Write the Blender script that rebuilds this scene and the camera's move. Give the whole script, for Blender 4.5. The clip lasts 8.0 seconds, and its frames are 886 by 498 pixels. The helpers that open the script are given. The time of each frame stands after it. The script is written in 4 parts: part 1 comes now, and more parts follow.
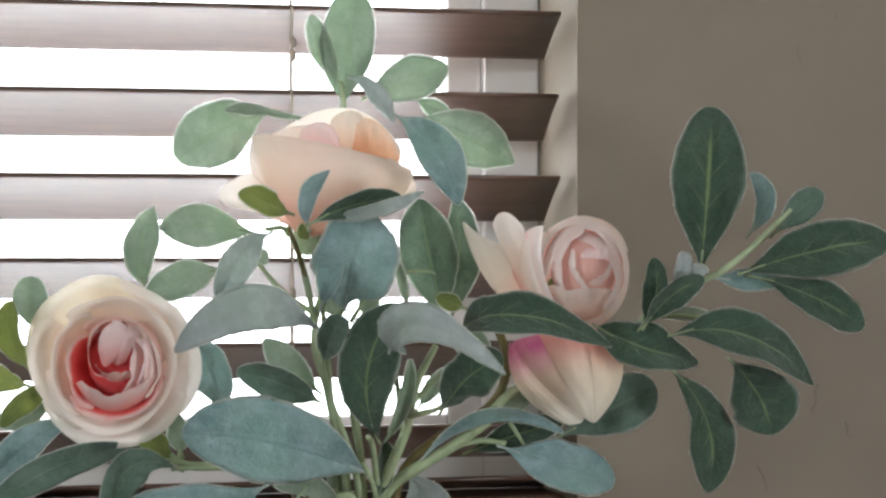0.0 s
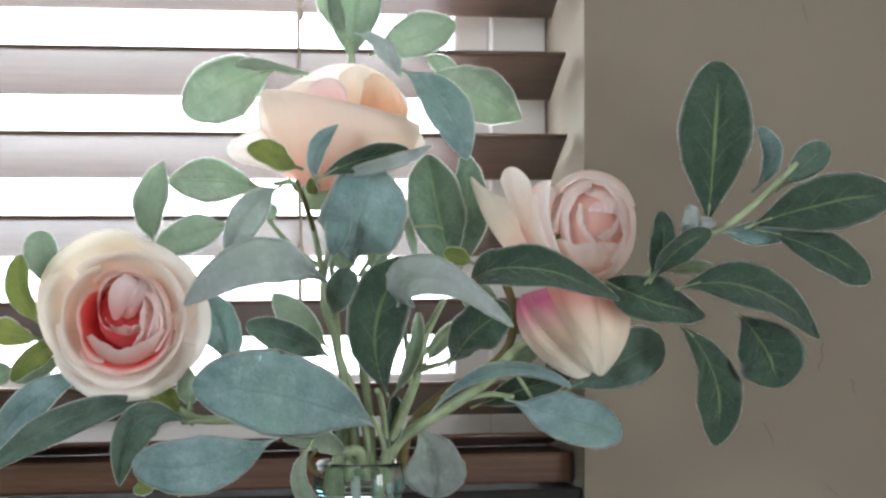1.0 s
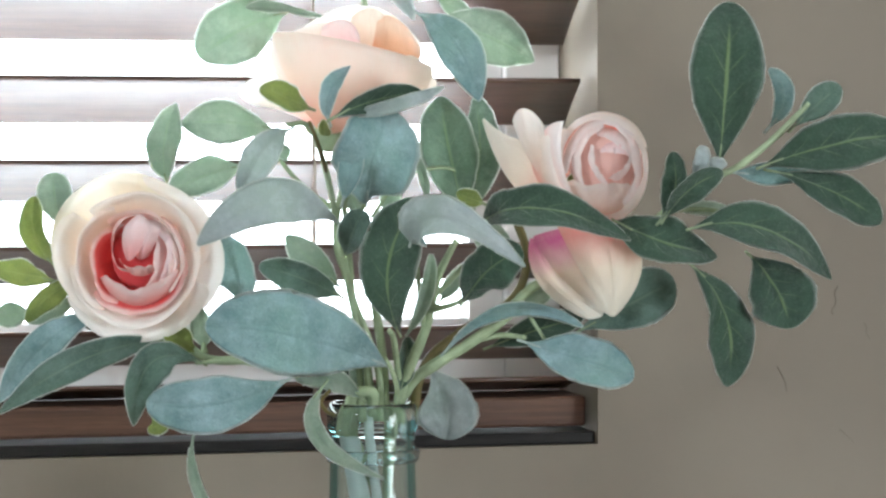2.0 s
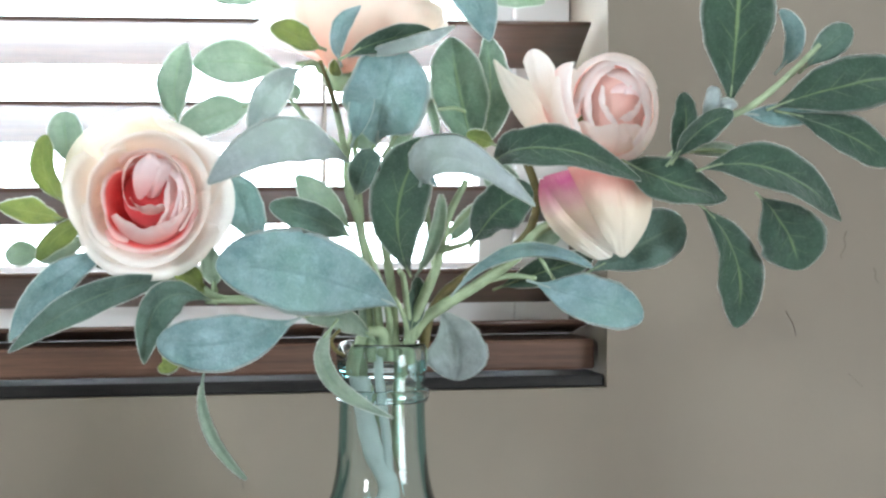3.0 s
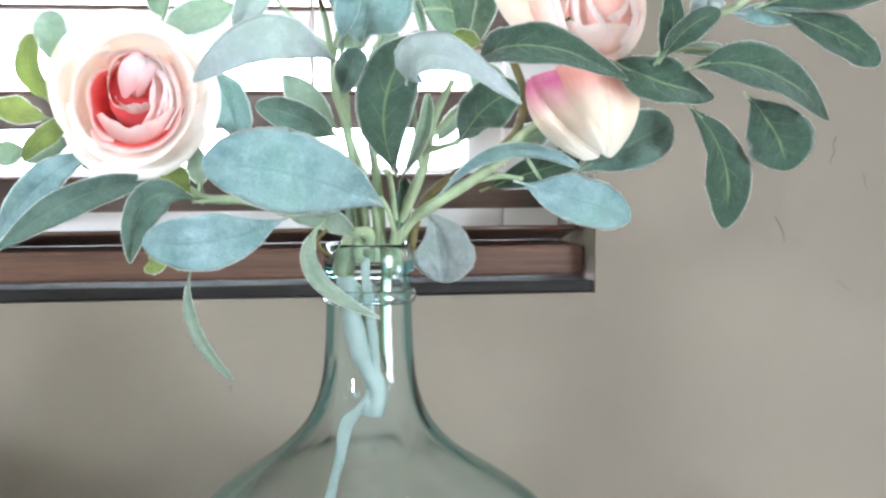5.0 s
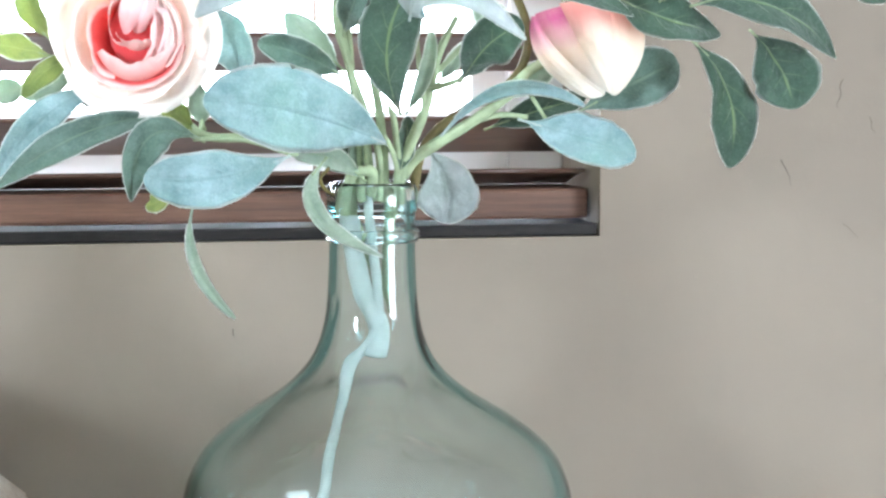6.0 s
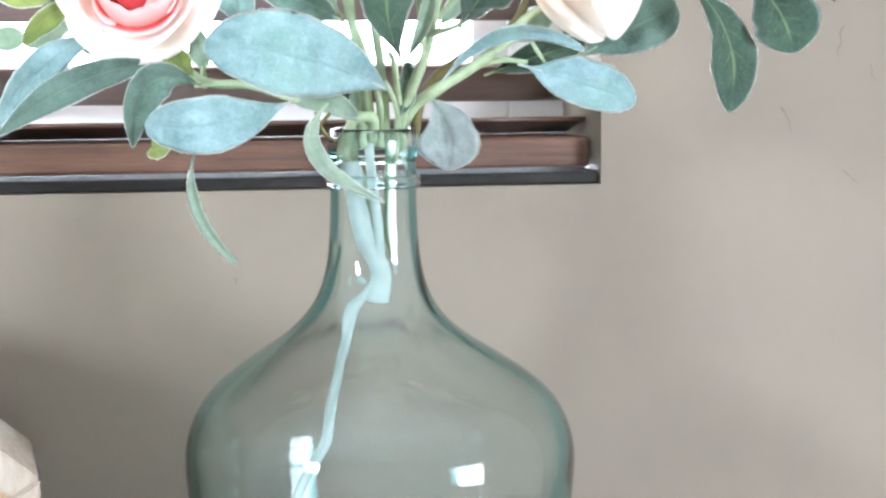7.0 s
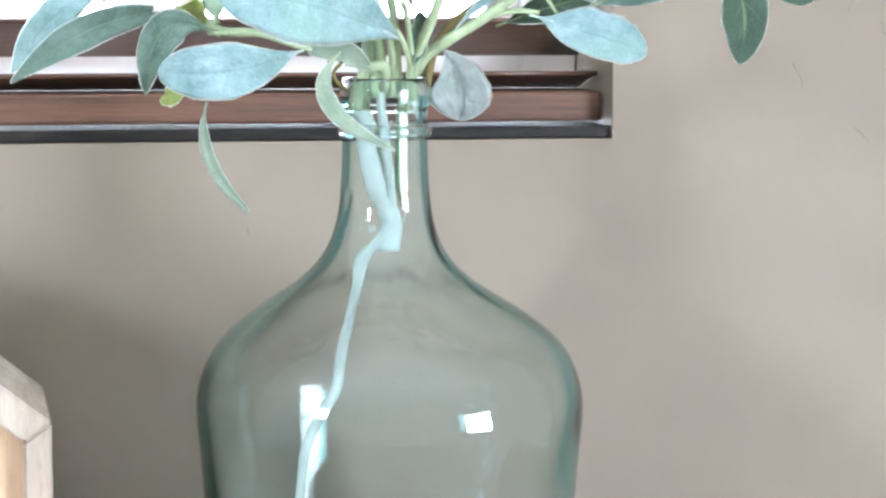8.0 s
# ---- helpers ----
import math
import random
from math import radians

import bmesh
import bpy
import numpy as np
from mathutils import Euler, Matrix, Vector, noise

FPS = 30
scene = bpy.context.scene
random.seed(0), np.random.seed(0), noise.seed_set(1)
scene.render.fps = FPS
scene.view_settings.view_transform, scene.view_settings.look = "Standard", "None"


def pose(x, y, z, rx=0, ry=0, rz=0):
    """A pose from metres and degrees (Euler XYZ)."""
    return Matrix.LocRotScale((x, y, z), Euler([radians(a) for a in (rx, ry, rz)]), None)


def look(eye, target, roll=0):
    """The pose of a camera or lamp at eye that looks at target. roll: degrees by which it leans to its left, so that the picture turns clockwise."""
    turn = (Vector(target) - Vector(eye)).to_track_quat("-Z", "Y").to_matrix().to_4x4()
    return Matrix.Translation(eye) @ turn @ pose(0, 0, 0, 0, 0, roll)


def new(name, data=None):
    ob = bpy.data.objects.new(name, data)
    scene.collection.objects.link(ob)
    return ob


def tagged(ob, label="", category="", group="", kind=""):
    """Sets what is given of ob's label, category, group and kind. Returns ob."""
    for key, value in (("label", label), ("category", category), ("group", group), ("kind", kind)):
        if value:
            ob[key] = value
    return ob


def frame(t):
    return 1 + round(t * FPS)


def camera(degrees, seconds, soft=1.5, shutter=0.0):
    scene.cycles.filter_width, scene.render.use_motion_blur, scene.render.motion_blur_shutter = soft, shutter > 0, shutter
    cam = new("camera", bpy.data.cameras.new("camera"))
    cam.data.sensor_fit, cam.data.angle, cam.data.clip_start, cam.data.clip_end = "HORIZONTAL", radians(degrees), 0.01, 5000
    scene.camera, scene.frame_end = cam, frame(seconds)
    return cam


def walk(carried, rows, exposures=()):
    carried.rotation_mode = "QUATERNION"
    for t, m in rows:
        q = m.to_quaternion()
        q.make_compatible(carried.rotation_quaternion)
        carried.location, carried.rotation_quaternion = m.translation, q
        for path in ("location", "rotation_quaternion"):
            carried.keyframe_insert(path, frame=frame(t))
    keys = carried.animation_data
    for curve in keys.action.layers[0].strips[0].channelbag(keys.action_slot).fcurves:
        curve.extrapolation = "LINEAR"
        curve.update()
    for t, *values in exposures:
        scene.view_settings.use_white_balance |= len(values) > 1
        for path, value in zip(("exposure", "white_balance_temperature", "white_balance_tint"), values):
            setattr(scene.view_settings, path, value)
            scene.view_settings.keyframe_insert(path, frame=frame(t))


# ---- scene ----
cam = camera(21.0, 8.0, soft=2.5)
PATH = [
    (0, (-0.242, -1.443, 0.53), (0.204, 0.507, 0.534), 0.0),
    (0.5, (-0.241, -1.447, 0.522), (0.203, 0.503, 0.524), -0.1),
    (1, (-0.245, -1.448, 0.517), (0.197, 0.502, 0.503), -0.1),
    (1.5, (-0.241, -1.451, 0.512), (0.192, 0.501, 0.482), -0.2),
    (3, (-0.243, -1.455, 0.495), (0.175, 0.499, 0.416), -0.0),
    (3.5, (-0.241, -1.454, 0.495), (0.182, 0.498, 0.395), -0.0),
    (4, (-0.239, -1.452, 0.488), (0.184, 0.5, 0.374), 0.0),
    (4.5, (-0.238, -1.458, 0.483), (0.183, 0.494, 0.36), 0.0),
    (6, (-0.235, -1.446, 0.459), (0.181, 0.504, 0.3), 0.0),
    (6.5, (-0.235, -1.447, 0.453), (0.179, 0.502, 0.281), -0.1),
    (7, (-0.234, -1.452, 0.446), (0.177, 0.496, 0.262), -0.3),
    (7.5, (-0.232, -1.453, 0.439), (0.177, 0.495, 0.246), -0.2),
    (8, (-0.233, -1.461, 0.432), (0.165, 0.489, 0.228), 0.1),
]
STOPS = [(0.0, -0.33, 6950, 10), (1.5, 0.02, 6600, 7), (3.0, 0.56, 6300, 5), (3.5, 0.7, 6200, 5), (4.5, 0.97, 6150, 6), (6.0, 1.3, 6100, 8), (8.0, 1.52, 6050, 11)]
walk(cam, [(t, look(eye, target, roll)) for t, eye, target, roll in PATH], STOPS)

# ---------------------------------------------------------------- light
world = bpy.data.worlds.new("world")
scene.world = world
world.use_nodes = True
wn = world.node_tree.nodes
sky = wn.new("ShaderNodeTexSky")
sky.sky_type, sky.sun_disc = "NISHITA", False
sky.sun_elevation, sky.sun_rotation = radians(38), radians(20)
wn["Background"].inputs["Strength"].default_value = 0.1
world.node_tree.links.new(sky.outputs[0], wn["Background"].inputs["Color"])


def window_lamp(name, at, aim, wide, high, watts, colour):
    lamp = bpy.data.lights.new(name, "AREA")
    lamp.shape, lamp.size, lamp.size_y, lamp.energy, lamp.color = "RECTANGLE", wide, high, watts, colour
    ob = new(name, lamp)
    ob.matrix_world = look(at, aim)
    return ob


EAST_LIGHT, WEST_LIGHT, OUTSIDE = 40.0, 48.0, 38.0
window_lamp("east_window_light", (1.66, -1.95, 0.32), (0.3, -1.2, 0.3), 0.86, 0.8, EAST_LIGHT, (0.86, 0.93, 1.0))
window_lamp("west_window_light", (-2.36, -2.1, 1.0), (0.0, -0.4, 0.35), 0.44, 0.4, WEST_LIGHT, (0.82, 0.92, 1.0))


# ---------------------------------------------------------------- materials
class Mat:
    """A node material with short ways to add nodes."""

    def __init__(self, name):
        self.m = bpy.data.materials.new(name)
        self.m.use_nodes = True
        self.t = self.m.node_tree
        self.b = self.t.nodes["Principled BSDF"]
        self.out = self.t.nodes["Material Output"]

    def node(self, kind, **fields):
        n = self.t.nodes.new(kind)
        for key, value in fields.items():
            if key in n.inputs:
                n.inputs[key].default_value = value
        return n

    def link(self, a, b):
        self.t.links.new(a, b)

    def coords(self, scale=(1, 1, 1), source="Object"):
        tc, mp = self.node("ShaderNodeTexCoord"), self.node("ShaderNodeMapping")
        mp.inputs["Scale"].default_value = scale
        self.link(tc.outputs[source], mp.inputs["Vector"])
        return mp.outputs["Vector"]

    def noise(self, vector, scale, detail=4.0, rough=0.55):
        n = self.node("ShaderNodeTexNoise", Scale=scale, Detail=detail, Roughness=rough)
        self.link(vector, n.inputs["Vector"])
        return n.outputs["Fac"]

    def ramp(self, fac, *stops):
        r = self.node("ShaderNodeValToRGB")
        e = r.color_ramp.elements
        while len(e) < len(stops):
            e.new(0.5)
        for k, (p, c) in enumerate(stops):
            e[k].position, e[k].color = p, (*c, 1) if len(c) == 3 else c
        self.link(fac, r.inputs["Fac"])
        return r.outputs["Color"]

    def grey(self, fac, a, b, lo=0.0, hi=1.0):
        r = self.node("ShaderNodeMapRange")
        for k, v in zip(("From Min", "From Max", "To Min", "To Max"), (a, b, lo, hi)):
            r.inputs[k].default_value = v
        self.link(fac, r.inputs["Value"])
        return r.outputs["Result"]

    def mix(self, fac, a, b, mode="MIX"):
        n = self.t.nodes.new("ShaderNodeMix")
        n.data_type, n.blend_type = "RGBA", mode
        for sock, v in ((n.inputs[0], fac), (n.inputs[6], a), (n.inputs[7], b)):
            if isinstance(v, bpy.types.NodeSocket):
                self.link(v, sock)
            else:
                sock.default_value = v if isinstance(v, float) else (*v, 1)
        return n.outputs[2]

    def math(self, op, a, b=0.0):
        n = self.t.nodes.new("ShaderNodeMath")
        n.operation = op
        for sock, v in ((n.inputs[0], a), (n.inputs[1], b)):
            if isinstance(v, bpy.types.NodeSocket):
                self.link(v, sock)
            else:
                sock.default_value = v
        return n.outputs[0]

    def bump(self, height, strength, distance):
        n = self.node("ShaderNodeBump", Strength=strength, Distance=distance)
        self.link(height, n.inputs["Height"])
        self.link(n.outputs[0], self.b.inputs["Normal"])
        return n.outputs[0]

    def set(self, **fields):
        for key, value in fields.items():
            sock = self.b.inputs[key.replace("_", " ")]
            if isinstance(value, bpy.types.NodeSocket):
                self.link(value, sock)
            else:
                sock.default_value = (*value, 1) if isinstance(value, tuple) else value
        return self


def plaster(name, colour):
    m = Mat(name)
    v = m.coords()
    big = m.noise(v, 3.0, 3.0)
    mid = m.noise(v, 22.0, 4.0)
    dark = tuple(c * 0.86 for c in colour)
    light = tuple(min(1, c * 1.06) for c in colour)
    c = m.mix(m.grey(big, 0.3, 0.7), dark, light)
    c = m.mix(m.grey(mid, 0.55, 0.75, 0.0, 0.25), c, tuple(x * 0.8 for x in colour))
    m.set(Base_Color=c, Roughness=0.62)
    m.bump(m.math("ADD", m.noise(v, 260.0, 3.0), m.math("MULTIPLY", mid, 1.5)), 0.1, 0.0012)
    return m.m


def wood(name, dark, light, scale, rough, coat=0.0, fleck=0.0):
    m = Mat(name)
    v = m.coords(scale)
    warp = m.noise(v, 2.0, 3.0)
    grain = m.noise(v, 9.0, 7.0, 0.65)
    fine = m.noise(v, 46.0, 3.0)
    c = m.mix(m.grey(grain, 0.3, 0.7), dark, light)
    c = m.mix(m.grey(warp, 0.35, 0.7, 0.0, 0.4), c, tuple(x * 0.7 for x in dark))
    c = m.mix(m.grey(fine, 0.55, 0.7, 0.0, 0.35), c, tuple(x * 0.6 for x in dark))
    if fleck:
        c = m.mix(m.grey(m.noise(v, 5.0, 5.0), 0.5, 0.72, 0.0, fleck), c, (0.55, 0.52, 0.47))
    m.set(Base_Color=c, Roughness=m.grey(fine, 0.3, 0.7, rough * 0.85, rough * 1.2), Coat_Weight=coat, Coat_Roughness=0.36)
    m.bump(grain, 0.25, 0.0006)
    return m.m


def plain(name, colour, rough, metal=0.0, vary=0.12, grain=60.0):
    m = Mat(name)
    n = m.noise(m.coords(), grain, 4.0)
    m.set(Base_Color=m.mix(m.grey(n, 0.3, 0.7), tuple(c * (1 - vary) for c in colour), colour), Roughness=rough, Metallic=metal)
    m.bump(n, 0.1, 0.0005)
    return m.m


def glow(name, colour, strength):
    m = Mat(name)
    e = m.node("ShaderNodeEmission", Strength=strength)
    v = m.coords((0.6, 0.6, 1.2))
    tint = m.mix(m.grey(m.noise(v, 1.3, 3.0), 0.35, 0.65), tuple(c * 0.82 for c in colour), colour)
    m.link(tint, e.inputs["Color"])
    m.link(e.outputs[0], m.out.inputs["Surface"])
    return m.m


def clear_glass(name, colour, rough=0.0, wavy=0.0):
    m = Mat(name)
    m.set(Base_Color=colour, Roughness=rough, IOR=1.48, Transmission_Weight=1.0)
    if wavy:
        v = m.coords((1, 1, 0.45))
        m.bump(m.noise(v, 15.0, 2.0), wavy, 0.004)
    return m.m


def inner_glass(name, mirrored):
    """The inside skin of a thick bottle: clear straight through; what it mirrors inside the wall has gone a long way through green glass."""
    m = Mat(name)
    fresnel = m.node("ShaderNodeFresnel", IOR=1.48)
    bend, gloss, mx = m.node("ShaderNodeBsdfRefraction", IOR=1.48, Roughness=0.0), m.node("ShaderNodeBsdfGlossy", Roughness=0.0), m.node("ShaderNodeMixShader")
    bend.inputs["Color"].default_value = (1, 1, 1, 1)
    gloss.inputs["Color"].default_value = (*mirrored, 1)
    m.link(fresnel.outputs[0], mx.inputs[0])
    m.link(bend.outputs[0], mx.inputs[1])
    m.link(gloss.outputs[0], mx.inputs[2])
    m.link(mx.outputs[0], m.out.inputs["Surface"])
    return m.m


def cloth_leaf(name, body, shade, rim, vein, sheer, vein_amount=0.75, through_colour=(0.55, 0.65, 0.50), green=None):
    """Flocked artificial leaf: mottled body, pale felted rim, lighter midrib and side veins, light passing through."""
    green = green or tuple(a * b for a, b in zip(body, (0.85, 1.0, 0.8)))
    m = Mat(name)
    tc = m.node("ShaderNodeTexCoord")
    sep = m.node("ShaderNodeSeparateXYZ")
    m.link(tc.outputs["UV"], sep.inputs[0])
    u = m.math("ABSOLUTE", m.math("SUBTRACT", m.math("MULTIPLY", sep.outputs["X"], 2.0), 1.0))
    along = sep.outputs["Y"]
    v = m.coords()
    mottled = m.math("ADD", m.math("MULTIPLY", m.noise(v, 42.0, 3.0), 0.55), m.math("MULTIPLY", m.noise(v, 190.0, 4.0, 0.65), 0.45))
    pile = m.noise(v, 900.0, 2.0)
    info = m.node("ShaderNodeObjectInfo")
    c = m.mix(m.grey(mottled, 0.38, 0.58), shade, body)
    wash = m.noise(v, 26.0, 2.0)
    c = m.mix(m.grey(wash, 0.42, 0.66, 0.0, 0.55), c, green)
    c = m.mix(m.grey(m.noise(v, 85.0, 6.0, 0.75), 0.5, 0.66, 0.0, 0.5), c, tuple(min(1.0, x * 1.5) for x in body))
    c = m.mix(m.grey(info.outputs["Random"], 0.0, 1.0, 0.0, 0.3), c, shade)
    c = m.mix(m.grey(pile, 0.5, 0.75, 0.0, 0.12), c, rim)
    wob = m.math("MULTIPLY", m.math("SUBTRACT", m.noise(v, 80.0, 2.0), 0.5), 0.10)
    uw = m.math("ADD", u, wob)
    mid = m.grey(uw, 0.02, 0.07, 1.0, 0.0)
    saw = m.math("PINGPONG", m.math("SUBTRACT", m.math("MULTIPLY", along, 5.5), m.math("MULTIPLY", uw, 1.5)), 0.5)
    side = m.math("MULTIPLY", m.grey(saw, 0.0, 0.05, 0.6, 0.0), m.grey(uw, 0.25, 0.62, 1.0, 0.0))
    veins = m.math("MULTIPLY", m.math("MAXIMUM", mid, side), m.grey(along, 0.72, 0.9, vein_amount, 0.0))
    c = m.mix(veins, c, vein)
    edge = m.math("MAXIMUM", m.grey(uw, 0.9, 1.0, 0.0, 0.8), m.grey(along, 0.985, 1.0, 0.0, 0.8))
    c = m.mix(edge, c, rim)
    m.set(Base_Color=c, Roughness=0.88, Sheen_Weight=0.35, Sheen_Roughness=0.5, Specular_IOR_Level=0.15)
    m.bump(m.math("ADD", m.math("ADD", m.math("MULTIPLY", pile, 0.25), m.math("MULTIPLY", mottled, 2.2)), m.math("MULTIPLY", veins, 0.5)), 0.75, 0.0028)
    tr = m.node("ShaderNodeBsdfTranslucent")
    m.link(m.mix(m.grey(edge, 0.0, 1.0, 0.4, 0.0), c, through_colour), tr.inputs["Color"])
    mx = m.node("ShaderNodeMixShader")
    m.link(m.math("ADD", m.math("MULTIPLY", edge, 0.35), sheer), mx.inputs[0])
    m.link(m.b.outputs[0], mx.inputs[1])
    m.link(tr.outputs[0], mx.inputs[2])
    m.link(mx.outputs[0], m.out.inputs["Surface"])
    return m.m


def petal_cloth(name, base, middle, tip, sheer, foot=0.12):
    """Thin dyed fabric: deep colour at the petal's foot running out to cream; round a heart it also paints the hollows'
    red shade.
    """
    m = Mat(name)
    tc = m.node("ShaderNodeTexCoord")
    sep = m.node("ShaderNodeSeparateXYZ")
    m.link(tc.outputs["UV"], sep.inputs[0])
    v = m.coords()
    soft = m.noise(v, 45.0, 4.0)
    along = m.math("ADD", sep.outputs["Y"], m.math("MULTIPLY", m.math("SUBTRACT", soft, 0.5), 0.22))
    c = m.ramp(along, (foot, base), (foot + 0.36, middle), (0.9, tip))
    weave = m.noise(v, 1400.0, 2.0)
    c = m.mix(m.grey(weave, 0.5, 0.8, 0.0, 0.15), c, tuple(x * 0.85 for x in tip))
    m.set(Base_Color=c, Roughness=0.8, Sheen_Weight=0.2, Specular_IOR_Level=0.2)
    pleat = m.noise(m.coords((16.0, 1.6, 1.0), "UV"), 1.0, 4.0, 0.6)
    patch = m.noise(v, 48.0, 3.0)
    c = m.mix(m.grey(patch, 0.42, 0.68, 0.0, 0.22), c, middle)
    c = m.mix(m.grey(pleat, 0.5, 0.72, 0.0, 0.14), c, tuple(x * y for x, y in zip(middle, (0.96, 0.86, 0.84))))
    m.set(Base_Color=c)
    relief = m.math("ADD", m.math("ADD", m.noise(v, 55.0, 3.0), m.noise(v, 160.0, 3.0)), m.math("MULTIPLY", pleat, 1.2))
    m.bump(m.math("ADD", relief, m.math("MULTIPLY", weave, 0.2)), 0.34, 0.0022)
    tr = m.node("ShaderNodeBsdfTranslucent")
    m.link(c, tr.inputs["Color"])
    mx = m.node("ShaderNodeMixShader", Fac=sheer)
    m.link(m.b.outputs[0], mx.inputs[1])
    m.link(tr.outputs[0], mx.inputs[2])
    m.link(mx.outputs[0], m.out.inputs["Surface"])
    return m.m


WALL = plaster("beige_fill_wall_paint", (0.205, 0.168, 0.127))
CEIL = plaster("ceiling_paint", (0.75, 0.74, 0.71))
# Unseen walls, made paler than the beige one to bounce fill light.
FILL_WALL = plaster("pale_fill_wall_paint", (0.72, 0.69, 0.65))
FLOOR = wood("floor_boards", (0.16, 0.10, 0.06), (0.3, 0.2, 0.13), (1.5, 12, 12), 0.4)
SLAT = wood("walnut_slat", (0.05, 0.02, 0.011), (0.115, 0.052, 0.03), (1.2, 22, 22), 0.42, 0.85)
RAIL = wood("walnut_rail", (0.06, 0.026, 0.015), (0.15, 0.07, 0.04), (1.2, 40, 40), 0.6)
SILL = wood("black_sill", (0.012, 0.011, 0.011), (0.03, 0.026, 0.024), (1.5, 14, 14), 0.45)
SILL.node_tree.nodes["Principled BSDF"].inputs["Specular IOR Level"].default_value = 0.15
VINYL = plain("white_vinyl", (0.8, 0.8, 0.8), 0.35, 0, 0.04, 12)
TABLE = wood("table_wood", (0.2, 0.15, 0.11), (0.36, 0.29, 0.22), (1.5, 16, 16), 0.55)
OUTDOOR = glow("bright_outdoors", (0.84, 0.91, 1.0), OUTSIDE)
PANE = clear_glass("window_glass", (1, 1, 1))
BOTTLE = clear_glass("recycled_green_glass", (0.87, 0.98, 0.98), 0.0, 0.10)
BOTTLE_IN = inner_glass("recycled_glass_inside", (0.26, 0.50, 0.50))
CORD = plain("tan_cord", (0.42, 0.35, 0.29), 0.8)
GREYWOOD = wood("weathered_wood", (0.27, 0.22, 0.17), (0.44, 0.37, 0.3), (10, 2, 2), 0.75, 0, 0.5)
TANWOOD = wood("tan_wood", (0.42, 0.28, 0.17), (0.58, 0.42, 0.28), (12, 3, 1.6), 0.65)
STEM = plain("green_stem", (0.38, 0.47, 0.29), 0.7, 0, 0.35, 90)
PALE_STEM = plain("pale_felted_stem", (0.50, 0.58, 0.55), 0.8, 0, 0.2, 70)
BROWN_STEM = plain("olive_brown_stem", (0.16, 0.13, 0.04), 0.6, 0, 0.4, 120)
SCUFF = plain("wall_scuff", (0.16, 0.13, 0.10), 0.8)

TEAL = cloth_leaf("blue_grey_leaf", (0.29, 0.41, 0.44), (0.15, 0.27, 0.28), (0.74, 0.80, 0.79), (0.17, 0.29, 0.29), 0.28, 0.45)
PALE = cloth_leaf("silver_leaf", (0.60, 0.64, 0.66), (0.44, 0.50, 0.52), (0.80, 0.84, 0.83), (0.48, 0.55, 0.50), 0.45, 0.25)
MOSS = cloth_leaf("moss_green_leaf", (0.25, 0.35, 0.28), (0.12, 0.20, 0.15), (0.76, 0.82, 0.74), (0.34, 0.46, 0.26), 0.36, 0.7)
# Sage green, its body colour paled to include window glare and backlight.
GREEN = cloth_leaf("backlit_sage_leaf", (0.42, 0.49, 0.42), (0.27, 0.36, 0.29), (0.76, 0.82, 0.74), (0.36, 0.48, 0.30), 0.55, 0.5)
SAGE = cloth_leaf("grey_green_leaf", (0.135, 0.205, 0.175), (0.068, 0.12, 0.10), (0.60, 0.66, 0.62), (0.28, 0.37, 0.26), 0.3, 0.45)
# Deep green, darkened further in colour for leaves standing against the light.
DARK = cloth_leaf("shaded_deep_green_leaf", (0.054, 0.098, 0.068), (0.028, 0.056, 0.04), (0.42, 0.48, 0.43), (0.24, 0.33, 0.15), 0.18, 0.65)
LIME = cloth_leaf("yellow_green_leaf", (0.32, 0.36, 0.09), (0.18, 0.24, 0.06), (0.66, 0.70, 0.48), (0.42, 0.46, 0.16), 0.5, 0.5)
FUZZ = cloth_leaf("white_felt_fringe", (0.82, 0.85, 0.82), (0.74, 0.78, 0.74), (0.85, 0.87, 0.84), (0.8, 0.84, 0.8), 0.7, 0.0)
BACKS = {"blue_grey_leaf": PALE, "silver_leaf": TEAL, "backlit_sage_leaf": GREEN, "moss_green_leaf": MOSS, "grey_green_leaf": SAGE, "shaded_deep_green_leaf": DARK, "yellow_green_leaf": LIME}

PETAL_OUT = petal_cloth("cream_petal", (0.86, 0.50, 0.42), (0.93, 0.81, 0.71), (0.95, 0.90, 0.86), 0.44)
PETAL_CREAM = petal_cloth("yellow_cream_petal", (0.88, 0.60, 0.44), (0.92, 0.83, 0.66), (0.93, 0.87, 0.74), 0.4)
PETAL_PEACH = petal_cloth("peach_petal", (0.86, 0.50, 0.38), (0.92, 0.78, 0.65), (0.94, 0.88, 0.80), 0.42)
PETAL_ORANGE = petal_cloth("orange_petal", (0.62, 0.28, 0.15), (0.74, 0.44, 0.28), (0.90, 0.70, 0.56), 0.3, 0.3)
PETAL_BLUSH = petal_cloth("pale_pink_petal", (0.92, 0.60, 0.56), (0.95, 0.82, 0.79), (0.95, 0.90, 0.89), 0.5)
PETAL_MID = petal_cloth("blush_petal", (0.88, 0.26, 0.24), (0.94, 0.64, 0.58), (0.95, 0.85, 0.82), 0.42, 0.16)
PETAL_IN = petal_cloth("pink_petal", (0.90, 0.34, 0.34), (0.94, 0.62, 0.62), (0.95, 0.84, 0.85), 0.42, 0.1)
PETAL_TEAR = petal_cloth("light_pink_petal", (0.90, 0.50, 0.50), (0.94, 0.74, 0.74), (0.95, 0.86, 0.87), 0.42, 0.1)
PETAL_HEART = petal_cloth("rose_heart_petal", (0.80, 0.08, 0.09), (0.94, 0.48, 0.44), (0.95, 0.82, 0.80), 0.42, 0.22)
